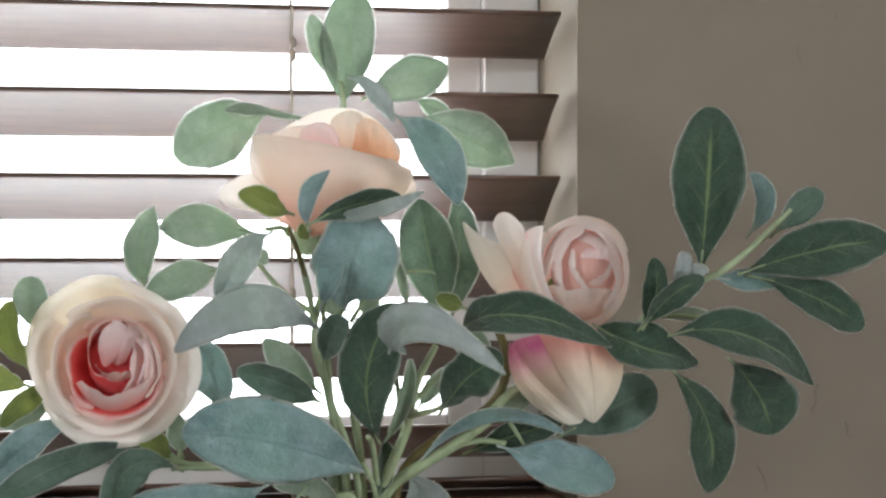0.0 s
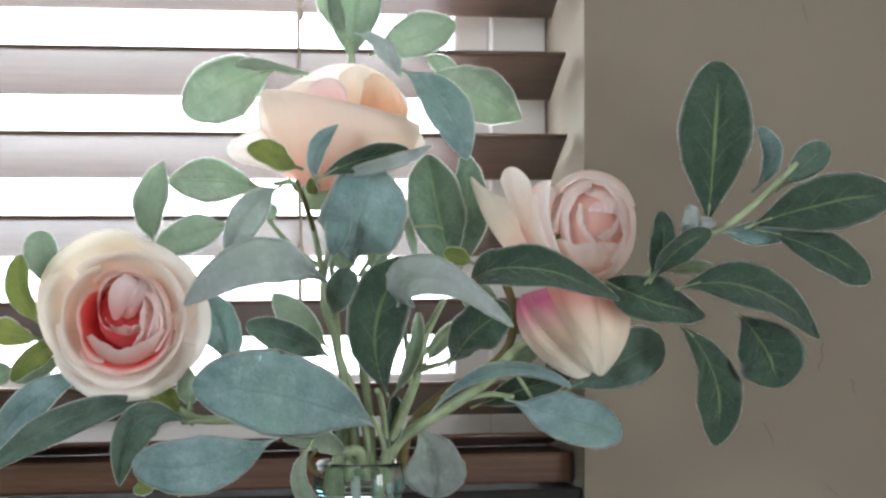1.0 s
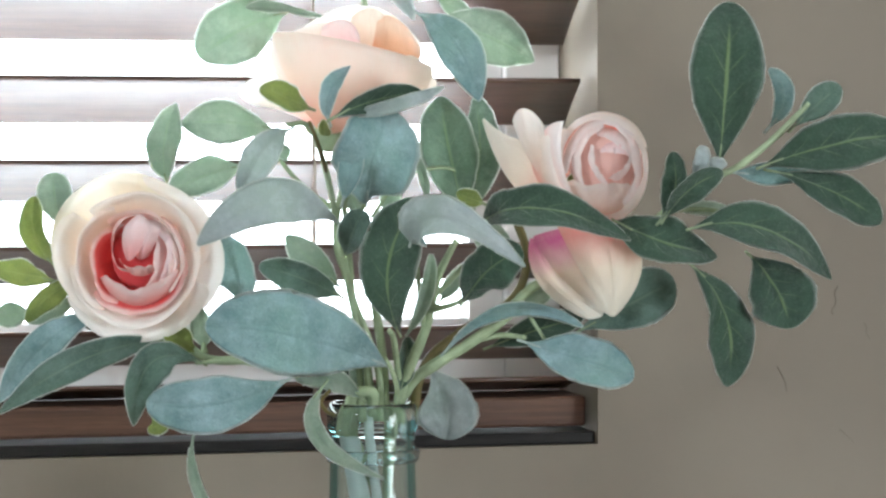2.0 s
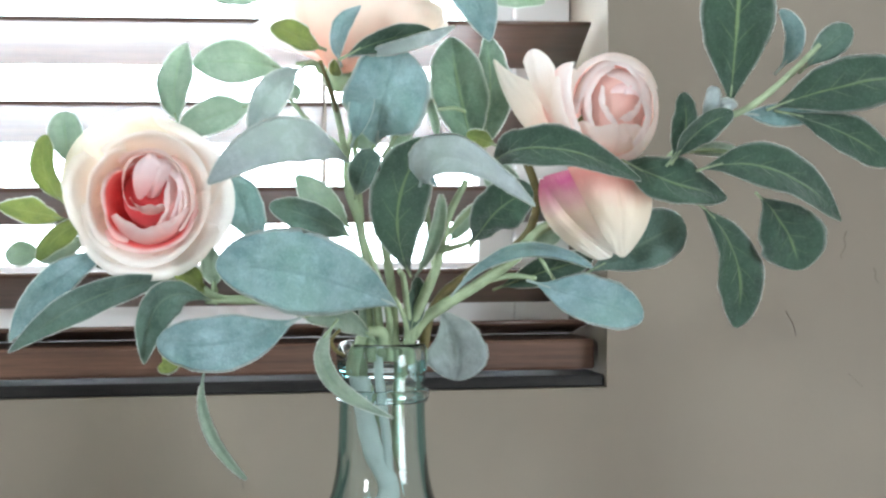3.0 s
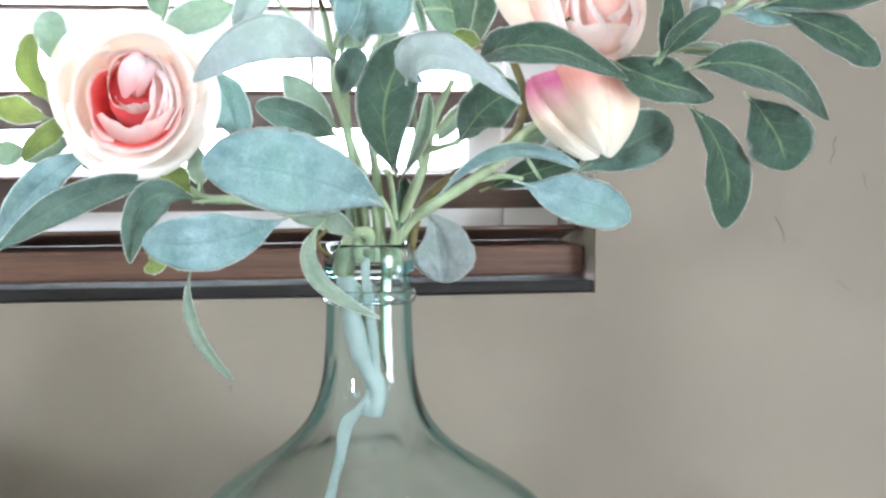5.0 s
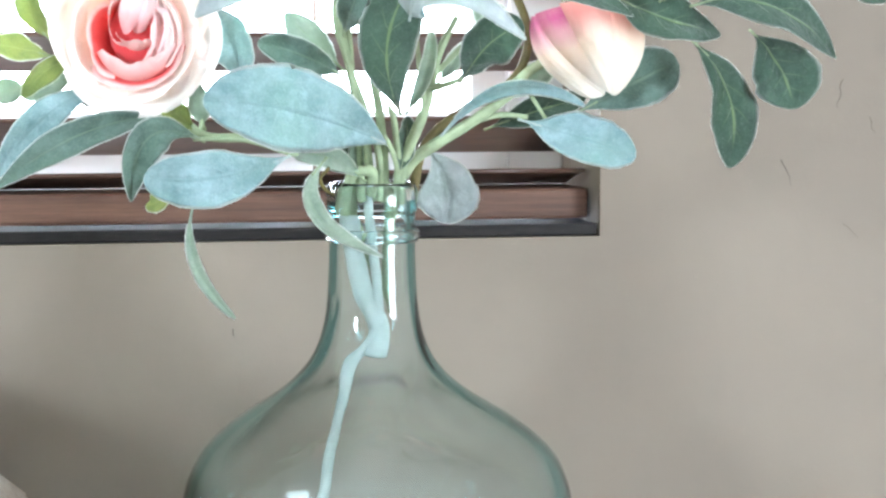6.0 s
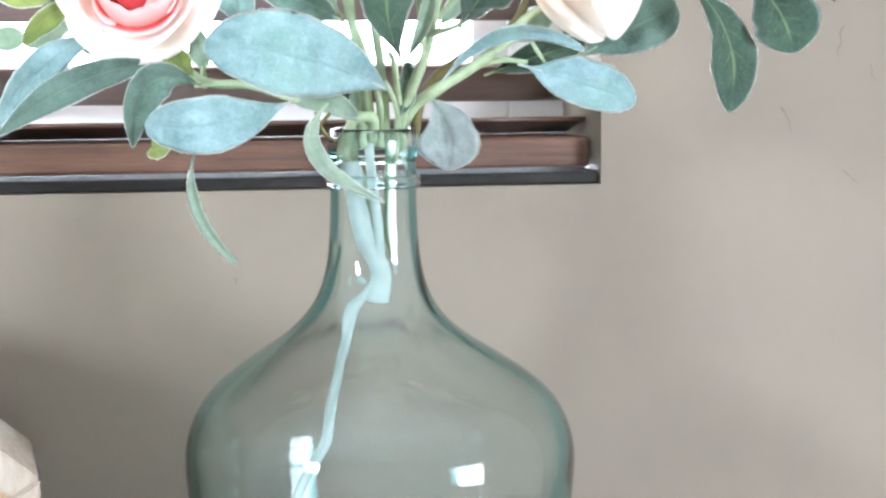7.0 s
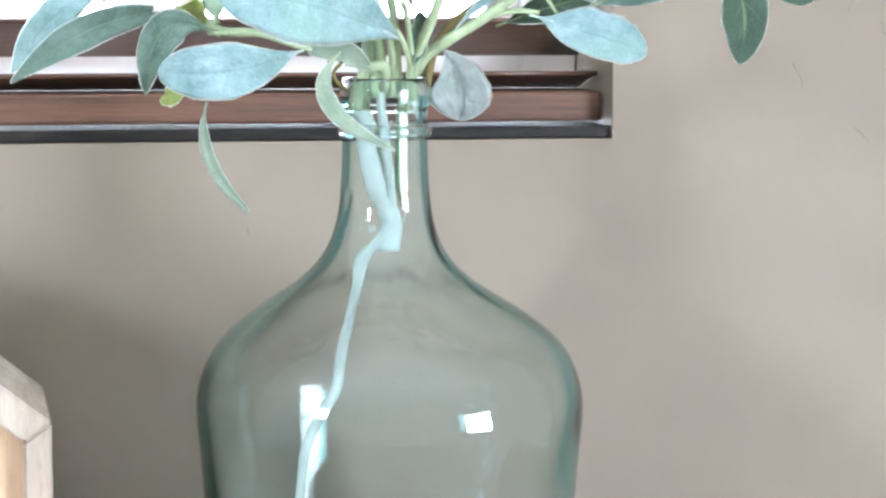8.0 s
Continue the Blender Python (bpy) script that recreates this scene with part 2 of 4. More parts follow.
# Deep coral: part dye, part the reddened shade of the rose's hollows.
PETAL_CORAL = petal_cloth("coral_petal", (0.80, 0.06, 0.07), (0.86, 0.14, 0.14), (0.95, 0.80, 0.77), 0.42, 0.4)
PETAL_CORE = petal_cloth("deep_coral_core", (0.74, 0.08, 0.09), (0.82, 0.16, 0.16), (0.88, 0.30, 0.28), 0.2, 0.2)
PETAL_SOFT = petal_cloth("pale_pink_core", (0.92, 0.64, 0.58), (0.93, 0.68, 0.62), (0.94, 0.74, 0.69), 0.4, 0.2)
PETAL_FALL = petal_cloth("magenta_foot_petal", (0.74, 0.14, 0.36), (0.92, 0.76, 0.62), (0.94, 0.90, 0.82), 0.42, 0.1)
PETAL_BACK = petal_cloth("thick_cream_petal", (0.86, 0.46, 0.38), (0.94, 0.86, 0.74), (0.95, 0.91, 0.83), 0.42, 0.1)


# ---------------------------------------------------------------- building helpers
def root(ob):
    while ob.parent:
        ob = ob.parent
    return ob


def finish(name, bm, material, parent=None, label="", smooth=True, at=None):
    """Link a bmesh given in world metres as one mesh object; under parent where there is one."""
    o = Vector(root(parent).location) if parent else Vector(at or (0, 0, 0))
    bmesh.ops.translate(bm, verts=bm.verts, vec=-o)
    me = bpy.data.meshes.new(name)
    bm.to_mesh(me)
    bm.free()
    for mat in material if isinstance(material, (list, tuple)) else [material]:
        me.materials.append(mat)
    for p in me.polygons:
        p.use_smooth = smooth
    ob = new(name, me)
    if parent:
        ob.parent = parent
    else:
        ob.location = o
    return tagged(ob, label) if label else ob


def part(name, bm, material, parent, label="", smooth=True):
    return finish(name, bm, material, parent, label, smooth)


def thing(name, at, label, category, group="", kind=""):
    ob = new(name)
    ob.empty_display_size = 0.05
    ob.location = at
    return tagged(ob, label, category, group, kind)


def add_box(bm, lo, hi, bevel=0.0):
    m = Matrix.LocRotScale([(a + b) / 2 for a, b in zip(lo, hi)], None, [b - a for a, b in zip(lo, hi)])
    made = bmesh.ops.create_cube(bm, size=1.0, matrix=m)["verts"]
    if bevel:
        edges = {e for v in made for e in v.link_edges}
        bmesh.ops.bevel(bm, geom=list(edges), offset=bevel, segments=2, affect="EDGES", profile=0.5)
    return bm


def box(lo, hi, bevel=0.0):
    return add_box(bmesh.new(), lo, hi, bevel)


def smooth_path(points, steps=8):
    """Catmull-Rom through the points."""
    p = [Vector(q) for q in points]
    p = [2 * p[0] - p[1]] + p + [2 * p[-1] - p[-2]]
    out = []
    for i in range(1, len(p) - 2):
        a, b, c, d = p[i - 1:i + 3]
        for k in range(steps):
            t = k / steps
            out.append(0.5 * (2 * b + (c - a) * t + (2 * a - 5 * b + 4 * c - d) * t * t + (3 * b - a - 3 * c + d) * t ** 3))
    return out + [p[-2]]


def tube(points, r0, r1=None, sides=8, steps=8, lumps=0.0):
    """A tapering round stem along the points, closed at its ends."""
    r1 = r0 if r1 is None else r1
    line = smooth_path(points, steps)
    bm = bmesh.new()
    rings = []
    up = Vector((0.13, -0.9, 0.2))
    for i, c in enumerate(line):
        t = (line[min(i + 1, len(line) - 1)] - line[max(i - 1, 0)]).normalized()
        s = t.cross(up)
        s.normalize()
        n = s.cross(t)
        f = i / (len(line) - 1)
        r = r0 + (r1 - r0) * f
        r *= 1 + lumps * noise.noise(c * 140)
        rings.append([bm.verts.new(c + r * (math.cos(a) * s + math.sin(a) * n)) for a in (2 * math.pi * k / sides for k in range(sides))])
    for a, b in zip(rings, rings[1:]):
        for k in range(sides):
            bm.faces.new((a[k], a[(k + 1) % sides], b[(k + 1) % sides], b[k]))
    bm.faces.new(rings[0][::-1])
    bm.faces.new(rings[-1])
    bmesh.ops.recalc_face_normals(bm, faces=bm.faces)
    return bm


def lathe(profile, at, sides=96, steps=5):
    """A closed turned body from (radius, height) points."""
    line = smooth_path([(r, 0, z) for r, z in profile], steps)
    bm = bmesh.new()
    rings = []
    for q in line:
        r = max(q.x, 0.0)
        rings.append([bm.verts.new((at[0] + r * math.cos(a), at[1] + r * math.sin(a), at[2] + q.z)) for a in (2 * math.pi * k / sides for k in range(sides))])
    for a, b in zip(rings, rings[1:]):
        for k in range(sides):
            bm.faces.new((a[k], a[(k + 1) % sides], b[(k + 1) % sides], b[k]))
    bmesh.ops.remove_doubles(bm, verts=bm.verts, dist=1e-6)
    bmesh.ops.recalc_face_normals(bm, faces=bm.faces)
    return bm


# ---------------------------------------------------------------- the room
LEFT, RIGHT, BACK, DEEP = -2.3, 1.6, -3.7, 0.125
LOW, HIGH = -0.75, 1.75
WX0, WX1, WZ0, WZ1 = -0.95, 0.1745, 0.3475, 1.45


def walls():
    bm = bmesh.new()
    add_box(bm, (LEFT, 0, LOW), (RIGHT, DEEP, WZ0))
    add_box(bm, (LEFT, 0, WZ1), (RIGHT, DEEP, HIGH))
    add_box(bm, (LEFT, 0, WZ0), (WX0, DEEP, WZ1))
    add_box(bm, (WX1, 0, WZ0), (RIGHT, DEEP, WZ1))
    bmesh.ops.remove_doubles(bm, verts=bm.verts, dist=1e-5)
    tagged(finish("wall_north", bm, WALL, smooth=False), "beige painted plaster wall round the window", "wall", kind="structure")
    for name, x0, x1, (y0, y1, z0, z1), lab in (("wall_east", RIGHT, RIGHT + 0.12, (-2.4, -1.5, -0.09, 0.73), "unseen beige side wall bouncing fill light, with a window opening"),
                                                ("wall_west", LEFT - 0.12, LEFT, (-2.34, -1.86, 0.78, 1.22), "unseen beige side wall bouncing fill light, with a window opening")):
        bm = bmesh.new()
        add_box(bm, (x0, BACK, LOW), (x1, DEEP, z0))
        add_box(bm, (x0, BACK, z1), (x1, DEEP, HIGH))
        add_box(bm, (x0, BACK, z0), (x1, y0, z1))
        add_box(bm, (x0, y1, z0), (x1, DEEP, z1))
        for k in (1, 2):
            zz, yy = z0 + (z1 - z0) * k / 3, y0 + (y1 - y0) * k / 3
            add_box(bm, (min(x0, x1) + 0.02, y0, zz - 0.012), (min(x0, x1) + 0.05, y1, zz + 0.012))
            add_box(bm, (min(x0, x1) + 0.021, yy - 0.01, z0), (min(x0, x1) + 0.049, yy + 0.01, z1))
        tagged(finish(name, bm, FILL_WALL, smooth=False), lab.replace("beige", "pale"), "wall", kind="structure")
    tagged(finish("wall_south", box((LEFT, BACK - 0.12, LOW), (RIGHT, BACK, HIGH)), FILL_WALL, smooth=False), "unseen pale rear wall bouncing fill light", "wall", kind="structure")
    tagged(finish("floor", box((LEFT, BACK, LOW - 0.1), (RIGHT, 0, LOW)), FLOOR, smooth=False), "brown wooden floor", "floor", kind="structure")
    tagged(finish("ceiling", box((LEFT, BACK, HIGH), (RIGHT, DEEP, HIGH + 0.1)), CEIL, smooth=False), "off-white painted ceiling", "ceiling", kind="structure")


walls()


def window_unit():
    """White window set at the outer side of the opening: fixed frame, sash and pane."""
    w = thing("window_1", (WX1, 0.09, WZ0), "white vinyl window with a narrow sash, bright daylight behind", "window", kind="structure")
    y0, y1 = 0.09, 0.122
    add = lambda name, lo, hi, lab="": part(name, box(lo, hi, 0.0015), VINYL, w, lab, False)
    add("window_frame", (0.1365, y0, 0.358), (0.174, y1, 1.449))
    add("window_frame", (WX0 + 0.001, y0, 0.358), (-0.91, y1, 1.449))
    add("window_frame", (-0.91, y0, 0.358), (0.1365, y1, 0.402))
    add("window_frame", (-0.91, y0, 1.41), (0.1365, y1, 1.449))
    add("sash", (0.113, y0 + 0.007, 0.402), (0.1365, y1, 1.41), "white sash stile")
    add("sash", (-0.91, y0 + 0.007, 0.402), (-0.885, y1, 1.41), "white sash stile")
    add("sash", (-0.885, y0 + 0.007, 0.402), (0.113, y1, 0.424), "white sash rail")
    pane = part("pane", box((-0.885, 0.108, 0.424), (0.113, 0.112, 1.41)), PANE, w, "clear pane", False)
    pane.visible_shadow = False
    tagged(finish("window_sill", box((WX0 + 0.002, 0.0035, WZ0 + 0.0005), (WX1 - 0.001, 0.09, 0.3555), 0.001), SILL, smooth=False),
           "black lacquered window sill under the blind", "window sill", kind="structure")


window_unit()
bm = bmesh.new()
add_box(bm, (-4.5, 1.6, -2.0), (3.5, 1.65, 3.5))
tagged(finish("backdrop", bm, OUTDOOR, smooth=False), "overexposed white daylight outside the window", "backdrop", kind="structure")


# ---------------------------------------------------------------- the blind
def slat_mesh():
    """One slat, centred on its near edge: crowned a little, rounded edges."""
    bm = bmesh.new()
    x0, x1, depth, thick = -0.932, 0.0, 0.050, 0.0032
    rows = []
    n = 22
    outline = []
    for k in range(n + 1):
        s = 0.5 - 0.5 * math.cos(math.pi * k / n)
        outline.append((s * depth, 0.0007 * math.sin(math.pi * s) + thick / 2 * min(1, (math.sin(math.pi * s) * 10) ** 0.5)))
    for k in range(n, -1, -1):
        s = 0.5 - 0.5 * math.cos(math.pi * k / n)
        outline.append((s * depth, 0.0007 * math.sin(math.pi * s) - thick / 2 * min(1, (math.sin(math.pi * s) * 10) ** 0.5)))
    for x in np.linspace(x0, x1, 14):
        rows.append([bm.verts.new((x, y, z)) for y, z in outline])
    m = len(outline)
    for a, b in zip(rows, rows[1:]):
        for k in range(m):
            bm.faces.new((a[k], a[(k + 1) % m], b[(k + 1) % m], b[k]))
    bm.faces.new(rows[0])
    bm.faces.new(rows[-1][::-1])
    bmesh.ops.remove_doubles(bm, verts=bm.verts, dist=1e-6)
    bmesh.ops.recalc_face_normals(bm, faces=bm.faces)
    return bm


def blind():
    b = thing("window_blind", (0.0, 0.03, 0.358), "brown stained wooden slat blind, lowered, slats tilted half open", "blind")
    bm = slat_mesh()
    me = bpy.data.meshes.new("slat")
    bm.to_mesh(me)
    bm.free()
    me.materials.append(SLAT)
    for p in me.polygons:
        p.use_smooth = len(p.vertices) == 4
    heights = [0.4225 + 0.0522 * k for k in range(18)]
    rnd = random.Random(4)
    for z in heights + [0.3885]:
        ob = new("slat", me)
        ob.parent = b
        tip = -11 if z < 0.4 else (-33 if z > 0.56 else -31 if z > 0.5 else -27) + rnd.uniform(-1.2, 1.2)
        ob.matrix_basis = Matrix.Translation(-b.location) @ pose(0.1685 + rnd.uniform(-0.001, 0.001), 0.0185, z, tip, rnd.uniform(-0.12, 0.12), 0)
    part("bottom_rail", box((-0.764, 0.017, 0.3578), (0.1715, 0.068, 0.377), 0.002), RAIL, b, "thick brown bottom rail", False)
    part("headrail", box((-0.93, 0.012, 1.385), (0.172, 0.075, 1.445), 0.002), SLAT, b, "", False)
    for x in (-0.0035, -0.62):
        for dx, y in ((0.0, 0.0165), (0.0065, 0.064)):
            pts = [(x + dx + 0.0006 * math.sin(k * 1.7), y, 0.379 + k * 0.1) for k in range(11)]
            part("ladder_cord", tube(pts, 0.0007, sides=6, steps=4), CORD, b, "thin tan ladder cord")
        part("lift_cord", tube([(x + 0.003, 0.042, 0.379 + k * 0.2) for k in range(6)], 0.0008, sides=6, steps=3), CORD, b)
        for z in heights[:8]:
            part("rung_cord", tube([(x, 0.0165, z - 0.003), (x + 0.003, 0.04, z - 0.0155), (x + 0.0065, 0.064, z - 0.029)], 0.0006, sides=5, steps=3), CORD, b)
    for z in (0.652, 0.66, 0.505):
        bm = bmesh.new()
        bmesh.ops.create_uvsphere(bm, u_segments=8, v_segments=6, radius=0.0022, matrix=pose(-0.0035, 0.0155, z) @ Matrix.Diagonal((1, 1, 1.7, 1)))
        part("cord_knot", bm, CORD, b)


blind()


# ---------------------------------------------------------------- table and bottle
def table():
    t = thing("console_table", (0.0, -0.3, LOW), "plain wooden console table carrying the glass bottle", "table")
    part("tabletop", box((-0.75, -0.52, -0.035), (0.75, -0.015, 0.0), 0.004), TABLE, t, "", False)
    for x in (-0.7, 0.64):
        for y in (-0.48, -0.11):
            part("leg", box((x, y, LOW), (x + 0.055, y + 0.055, -0.035), 0.003), TABLE, t, "", False)


table()
BX, BY = 0.0024, -0.16


def bottle():
    """A blown bottle: even wall, its neck a little off the body's axis, two clear skins (tinted outside, plain inside)."""
    b = thing("glass_bottle", (BX, BY, 0.0), "clear pale green demijohn bottle of recycled glass holding the flowers", "bottle")
    half = [(0.05, 0.004), (0.078, 0.0005), (0.088, 0.008), (0.0945, 0.04), (0.100, 0.09), (0.1035, 0.15), (0.1055, 0.18), (0.1082, 0.2045), (0.1074, 0.22), (0.1008, 0.238),
            (0.0895, 0.2515), (0.0700, 0.2660), (0.0515, 0.2767), (0.0385, 0.2885), (0.0318, 0.2985), (0.0276, 0.3095), (0.0252, 0.323), (0.0241, 0.340), (0.0237, 0.356), (0.0235, 0.372)]
    line = [Vector((q.x, q.z)) for q in smooth_path([(r, 0, z) for r, z in half], 6)]
    for _ in range(14):
        line = [line[0]] + [(a + 2 * c + d) / 4 for a, c, d in zip(line, line[1:], line[2:])] + [line[-1]]
    inside = []
    for k, q in enumerate(line):
        t = (line[min(k + 1, len(line) - 1)] - line[max(k - 1, 0)]).normalized()
        wall = 0.0042 if q.y > 0.33 else 0.0042 + 0.0034 * min(1.0, (0.33 - q.y) / 0.06)
        inside.append(q + Vector((-t.y, t.x)) * wall)
    lip = [(0.0236, 0.3745), (0.0248, 0.3770), (0.0252, 0.382), (0.0249, 0.3870), (0.0236, 0.3908), (0.0214, 0.3914), (0.0196, 0.389), (0.0192, 0.382)]
    lip = [Vector((q.x, q.z)) for q in smooth_path([(r, 0, z) for r, z in lip], 4)]
    profile = [Vector((0, 0.006))] + line + lip + inside[::-1] + [Vector((0, 0.0135))]
    skin_turn = len(line) + len(lip)
    sides = 128
    bm = bmesh.new()
    rings = []
    for q in profile:
        lean = min(1.0, max(0.0, (q.y - 0.235) / 0.055))
        cx = BX - 0.0028 * lean * lean * (3 - 2 * lean)
        turn = [2 * math.pi * k / sides for k in range(sides)]
        uneven = 0.0011 if len(rings) > skin_turn and 0.02 < q.y < 0.33 else 0.0
        radii = [q.x + uneven * noise.noise(Vector((math.cos(a) * 2.2, math.sin(a) * 2.2, q.y * 24))) for a in turn]
        rings.append([bm.verts.new((cx + r * math.cos(a), BY + r * math.sin(a), q.y)) for a, r in zip(turn, radii)])
    for n, (a, c) in enumerate(zip(rings, rings[1:])):
        for k in range(sides):
            f = bm.faces.new((a[k], a[(k + 1) % sides], c[(k + 1) % sides], c[k]))
            f.material_index = 0 if n < skin_turn else 1
    bmesh.ops.remove_doubles(bm, verts=bm.verts, dist=1e-6)
    bmesh.ops.recalc_face_normals(bm, faces=bm.faces)
    part("body", bm, (BOTTLE, BOTTLE_IN), b)
    bead = [(0.0238, 0.3595), (0.0252, 0.3592), (0.0262, 0.3625), (0.0254, 0.3658), (0.0237, 0.3655), (0.0238, 0.3595)]
    part("neck_ring", lathe(bead, (BX - 0.0028, BY, 0), 64, 4), BOTTLE, b, "raised glass ring round the neck")


bottle()


def hexagon_box():
    """Open-fronted wooden box with six sides, standing on one of them."""
    h = thing("wooden_box", (-0.30, -0.13, 0.0), "weathered six-sided wooden box with a tan wooden panel", "box")
    y0, y1, cx, zc = -0.19, -0.07, -0.300, 0.1315
    outer = [(cx + 0.1145, 0.21), (cx + 0.0, 0.302), (cx - 0.1145, 0.21), (cx - 0.1145, 0.053), (cx - 0.06, 0.0), (cx + 0.06, 0.0), (cx + 0.1145, 0.053)]
    inset = [(cx + (x - cx) * 0.87, zc + (z - zc) * 0.87) for x, z in outer]
    n = len(outer)
    for k in range(n):
        (a, b), (c, d) = outer[k], outer[(k + 1) % n]
        (e, f), (g, i) = inset[k], inset[(k + 1) % n]
        bm = bmesh.new()
        v = [bm.verts.new(q) for q in ((a, y0, b), (c, y0, d), (g, y0, i), (e, y0, f), (a, y1, b), (c, y1, d), (g, y1, i), (e, y1, f))]
        for q in ((0, 1, 2, 3), (7, 6, 5, 4), (0, 4, 5, 1), (2, 6, 7, 3), (1, 5, 6, 2), (3, 7, 4, 0)):
            bm.faces.new([v[j] for j in q])
        bmesh.ops.recalc_face_normals(bm, faces=bm.faces)
        bmesh.ops.bevel(bm, geom=list(bm.edges), offset=0.0012, segments=2, affect="EDGES")
        part("side_board", bm, GREYWOOD, h, "", False)
    bm = bmesh.new()
    v0 = [bm.verts.new((x, y0 + 0.012, z)) for x, z in inset]
    v1 = [bm.verts.new((x, y0 + 0.022, z)) for x, z in inset]
    bm.faces.new(v0)
    bm.faces.new(v1[::-1])
    for k in range(n):
        bm.faces.new((v0[k], v1[k], v1[(k + 1) % n], v0[(k + 1) % n]))
    bmesh.ops.recalc_face_normals(bm, faces=bm.faces)
    part("panel", bm, TANWOOD, h, "tan wooden panel", False)


hexagon_box()


# ---------------------------------------------------------------- leaves, petals, stems
def sheet(name, parent, rows, mats, thick, label="", fringe=0.0):
    """A sheet from rows of (point, normal, u, v): two skins that meet at the rim, or one skin of cloth where thick is 0.
    fringe: the width of the ragged felt at its sides and tip."""
    bm = bmesh.new()
    uv = bm.loops.layers.uv.new("UVMap")
    o = Vector(root(parent).location)
    n, m = len(rows), len(rows[0])
    skin = []
    for side in (0.5, -0.5) if thick else (0.0,):
        grid = []
        for i, row in enumerate(rows):
            line = []
            for j, (p, nor, u, v) in enumerate(row):
                rim = i in (0, n - 1) or j in (0, m - 1)
                line.append(bm.verts.new(p - o + nor * (0 if rim else side * thick)))
            grid.append(line)
        skin.append(grid)
    for s, grid in enumerate(skin):
        for i in range(n - 1):
            for j in range(m - 1):
                q = [(i, j), (i, j + 1), (i + 1, j + 1), (i + 1, j)]
                if s:
                    q.reverse()
                f = bm.faces.new([grid[a][b] for a, b in q])
                f.material_index, f.smooth = s, True
                for loop, (a, b) in zip(f.loops, q):
                    loop[uv].uv = rows[a][b][2:]
    if fringe:
        loop_in = [(i, 0, i, 1) for i in range(2, n - 1)] + [(i, m - 1, i, m - 2) for i in range(n - 2, 1, -1)]
        line = []
        for a, b, c, d in loop_in:
            p, q = rows[a][b][0] - o, rows[c][d][0] - o
            line.append((p, (p - q).normalized()))
        fine = []
        for (p, dp), (q, dq) in zip(line, line[1:]):
            for k in range(4):
                f = k / 4
                fine.append((p.lerp(q, f), dp.lerp(dq, f)))
        inner = [bm.verts.new(p - d * 0.0002) for p, d in fine]
        outer = [bm.verts.new(p + d * fringe * (0.25 + 1.1 * abs(noise.noise(p * 900)) + 0.5 * (k % 2))) for k, (p, d) in enumerate(fine)]
        for k in range(len(fine) - 1):
            f = bm.faces.new((inner[k], inner[k + 1], outer[k + 1], outer[k]))
            f.material_index, f.smooth = 2, True
    bmesh.ops.remove_doubles(bm, verts=bm.verts, dist=2e-6)
    me = bpy.data.meshes.new(name)
    bm.to_mesh(me)
    bm.free()
    for mat in mats:
        me.materials.append(mat)
    ob = new(name, me)
    ob.parent = parent
    return tagged(ob, label) if label else ob


LEAF_SEED = [0]


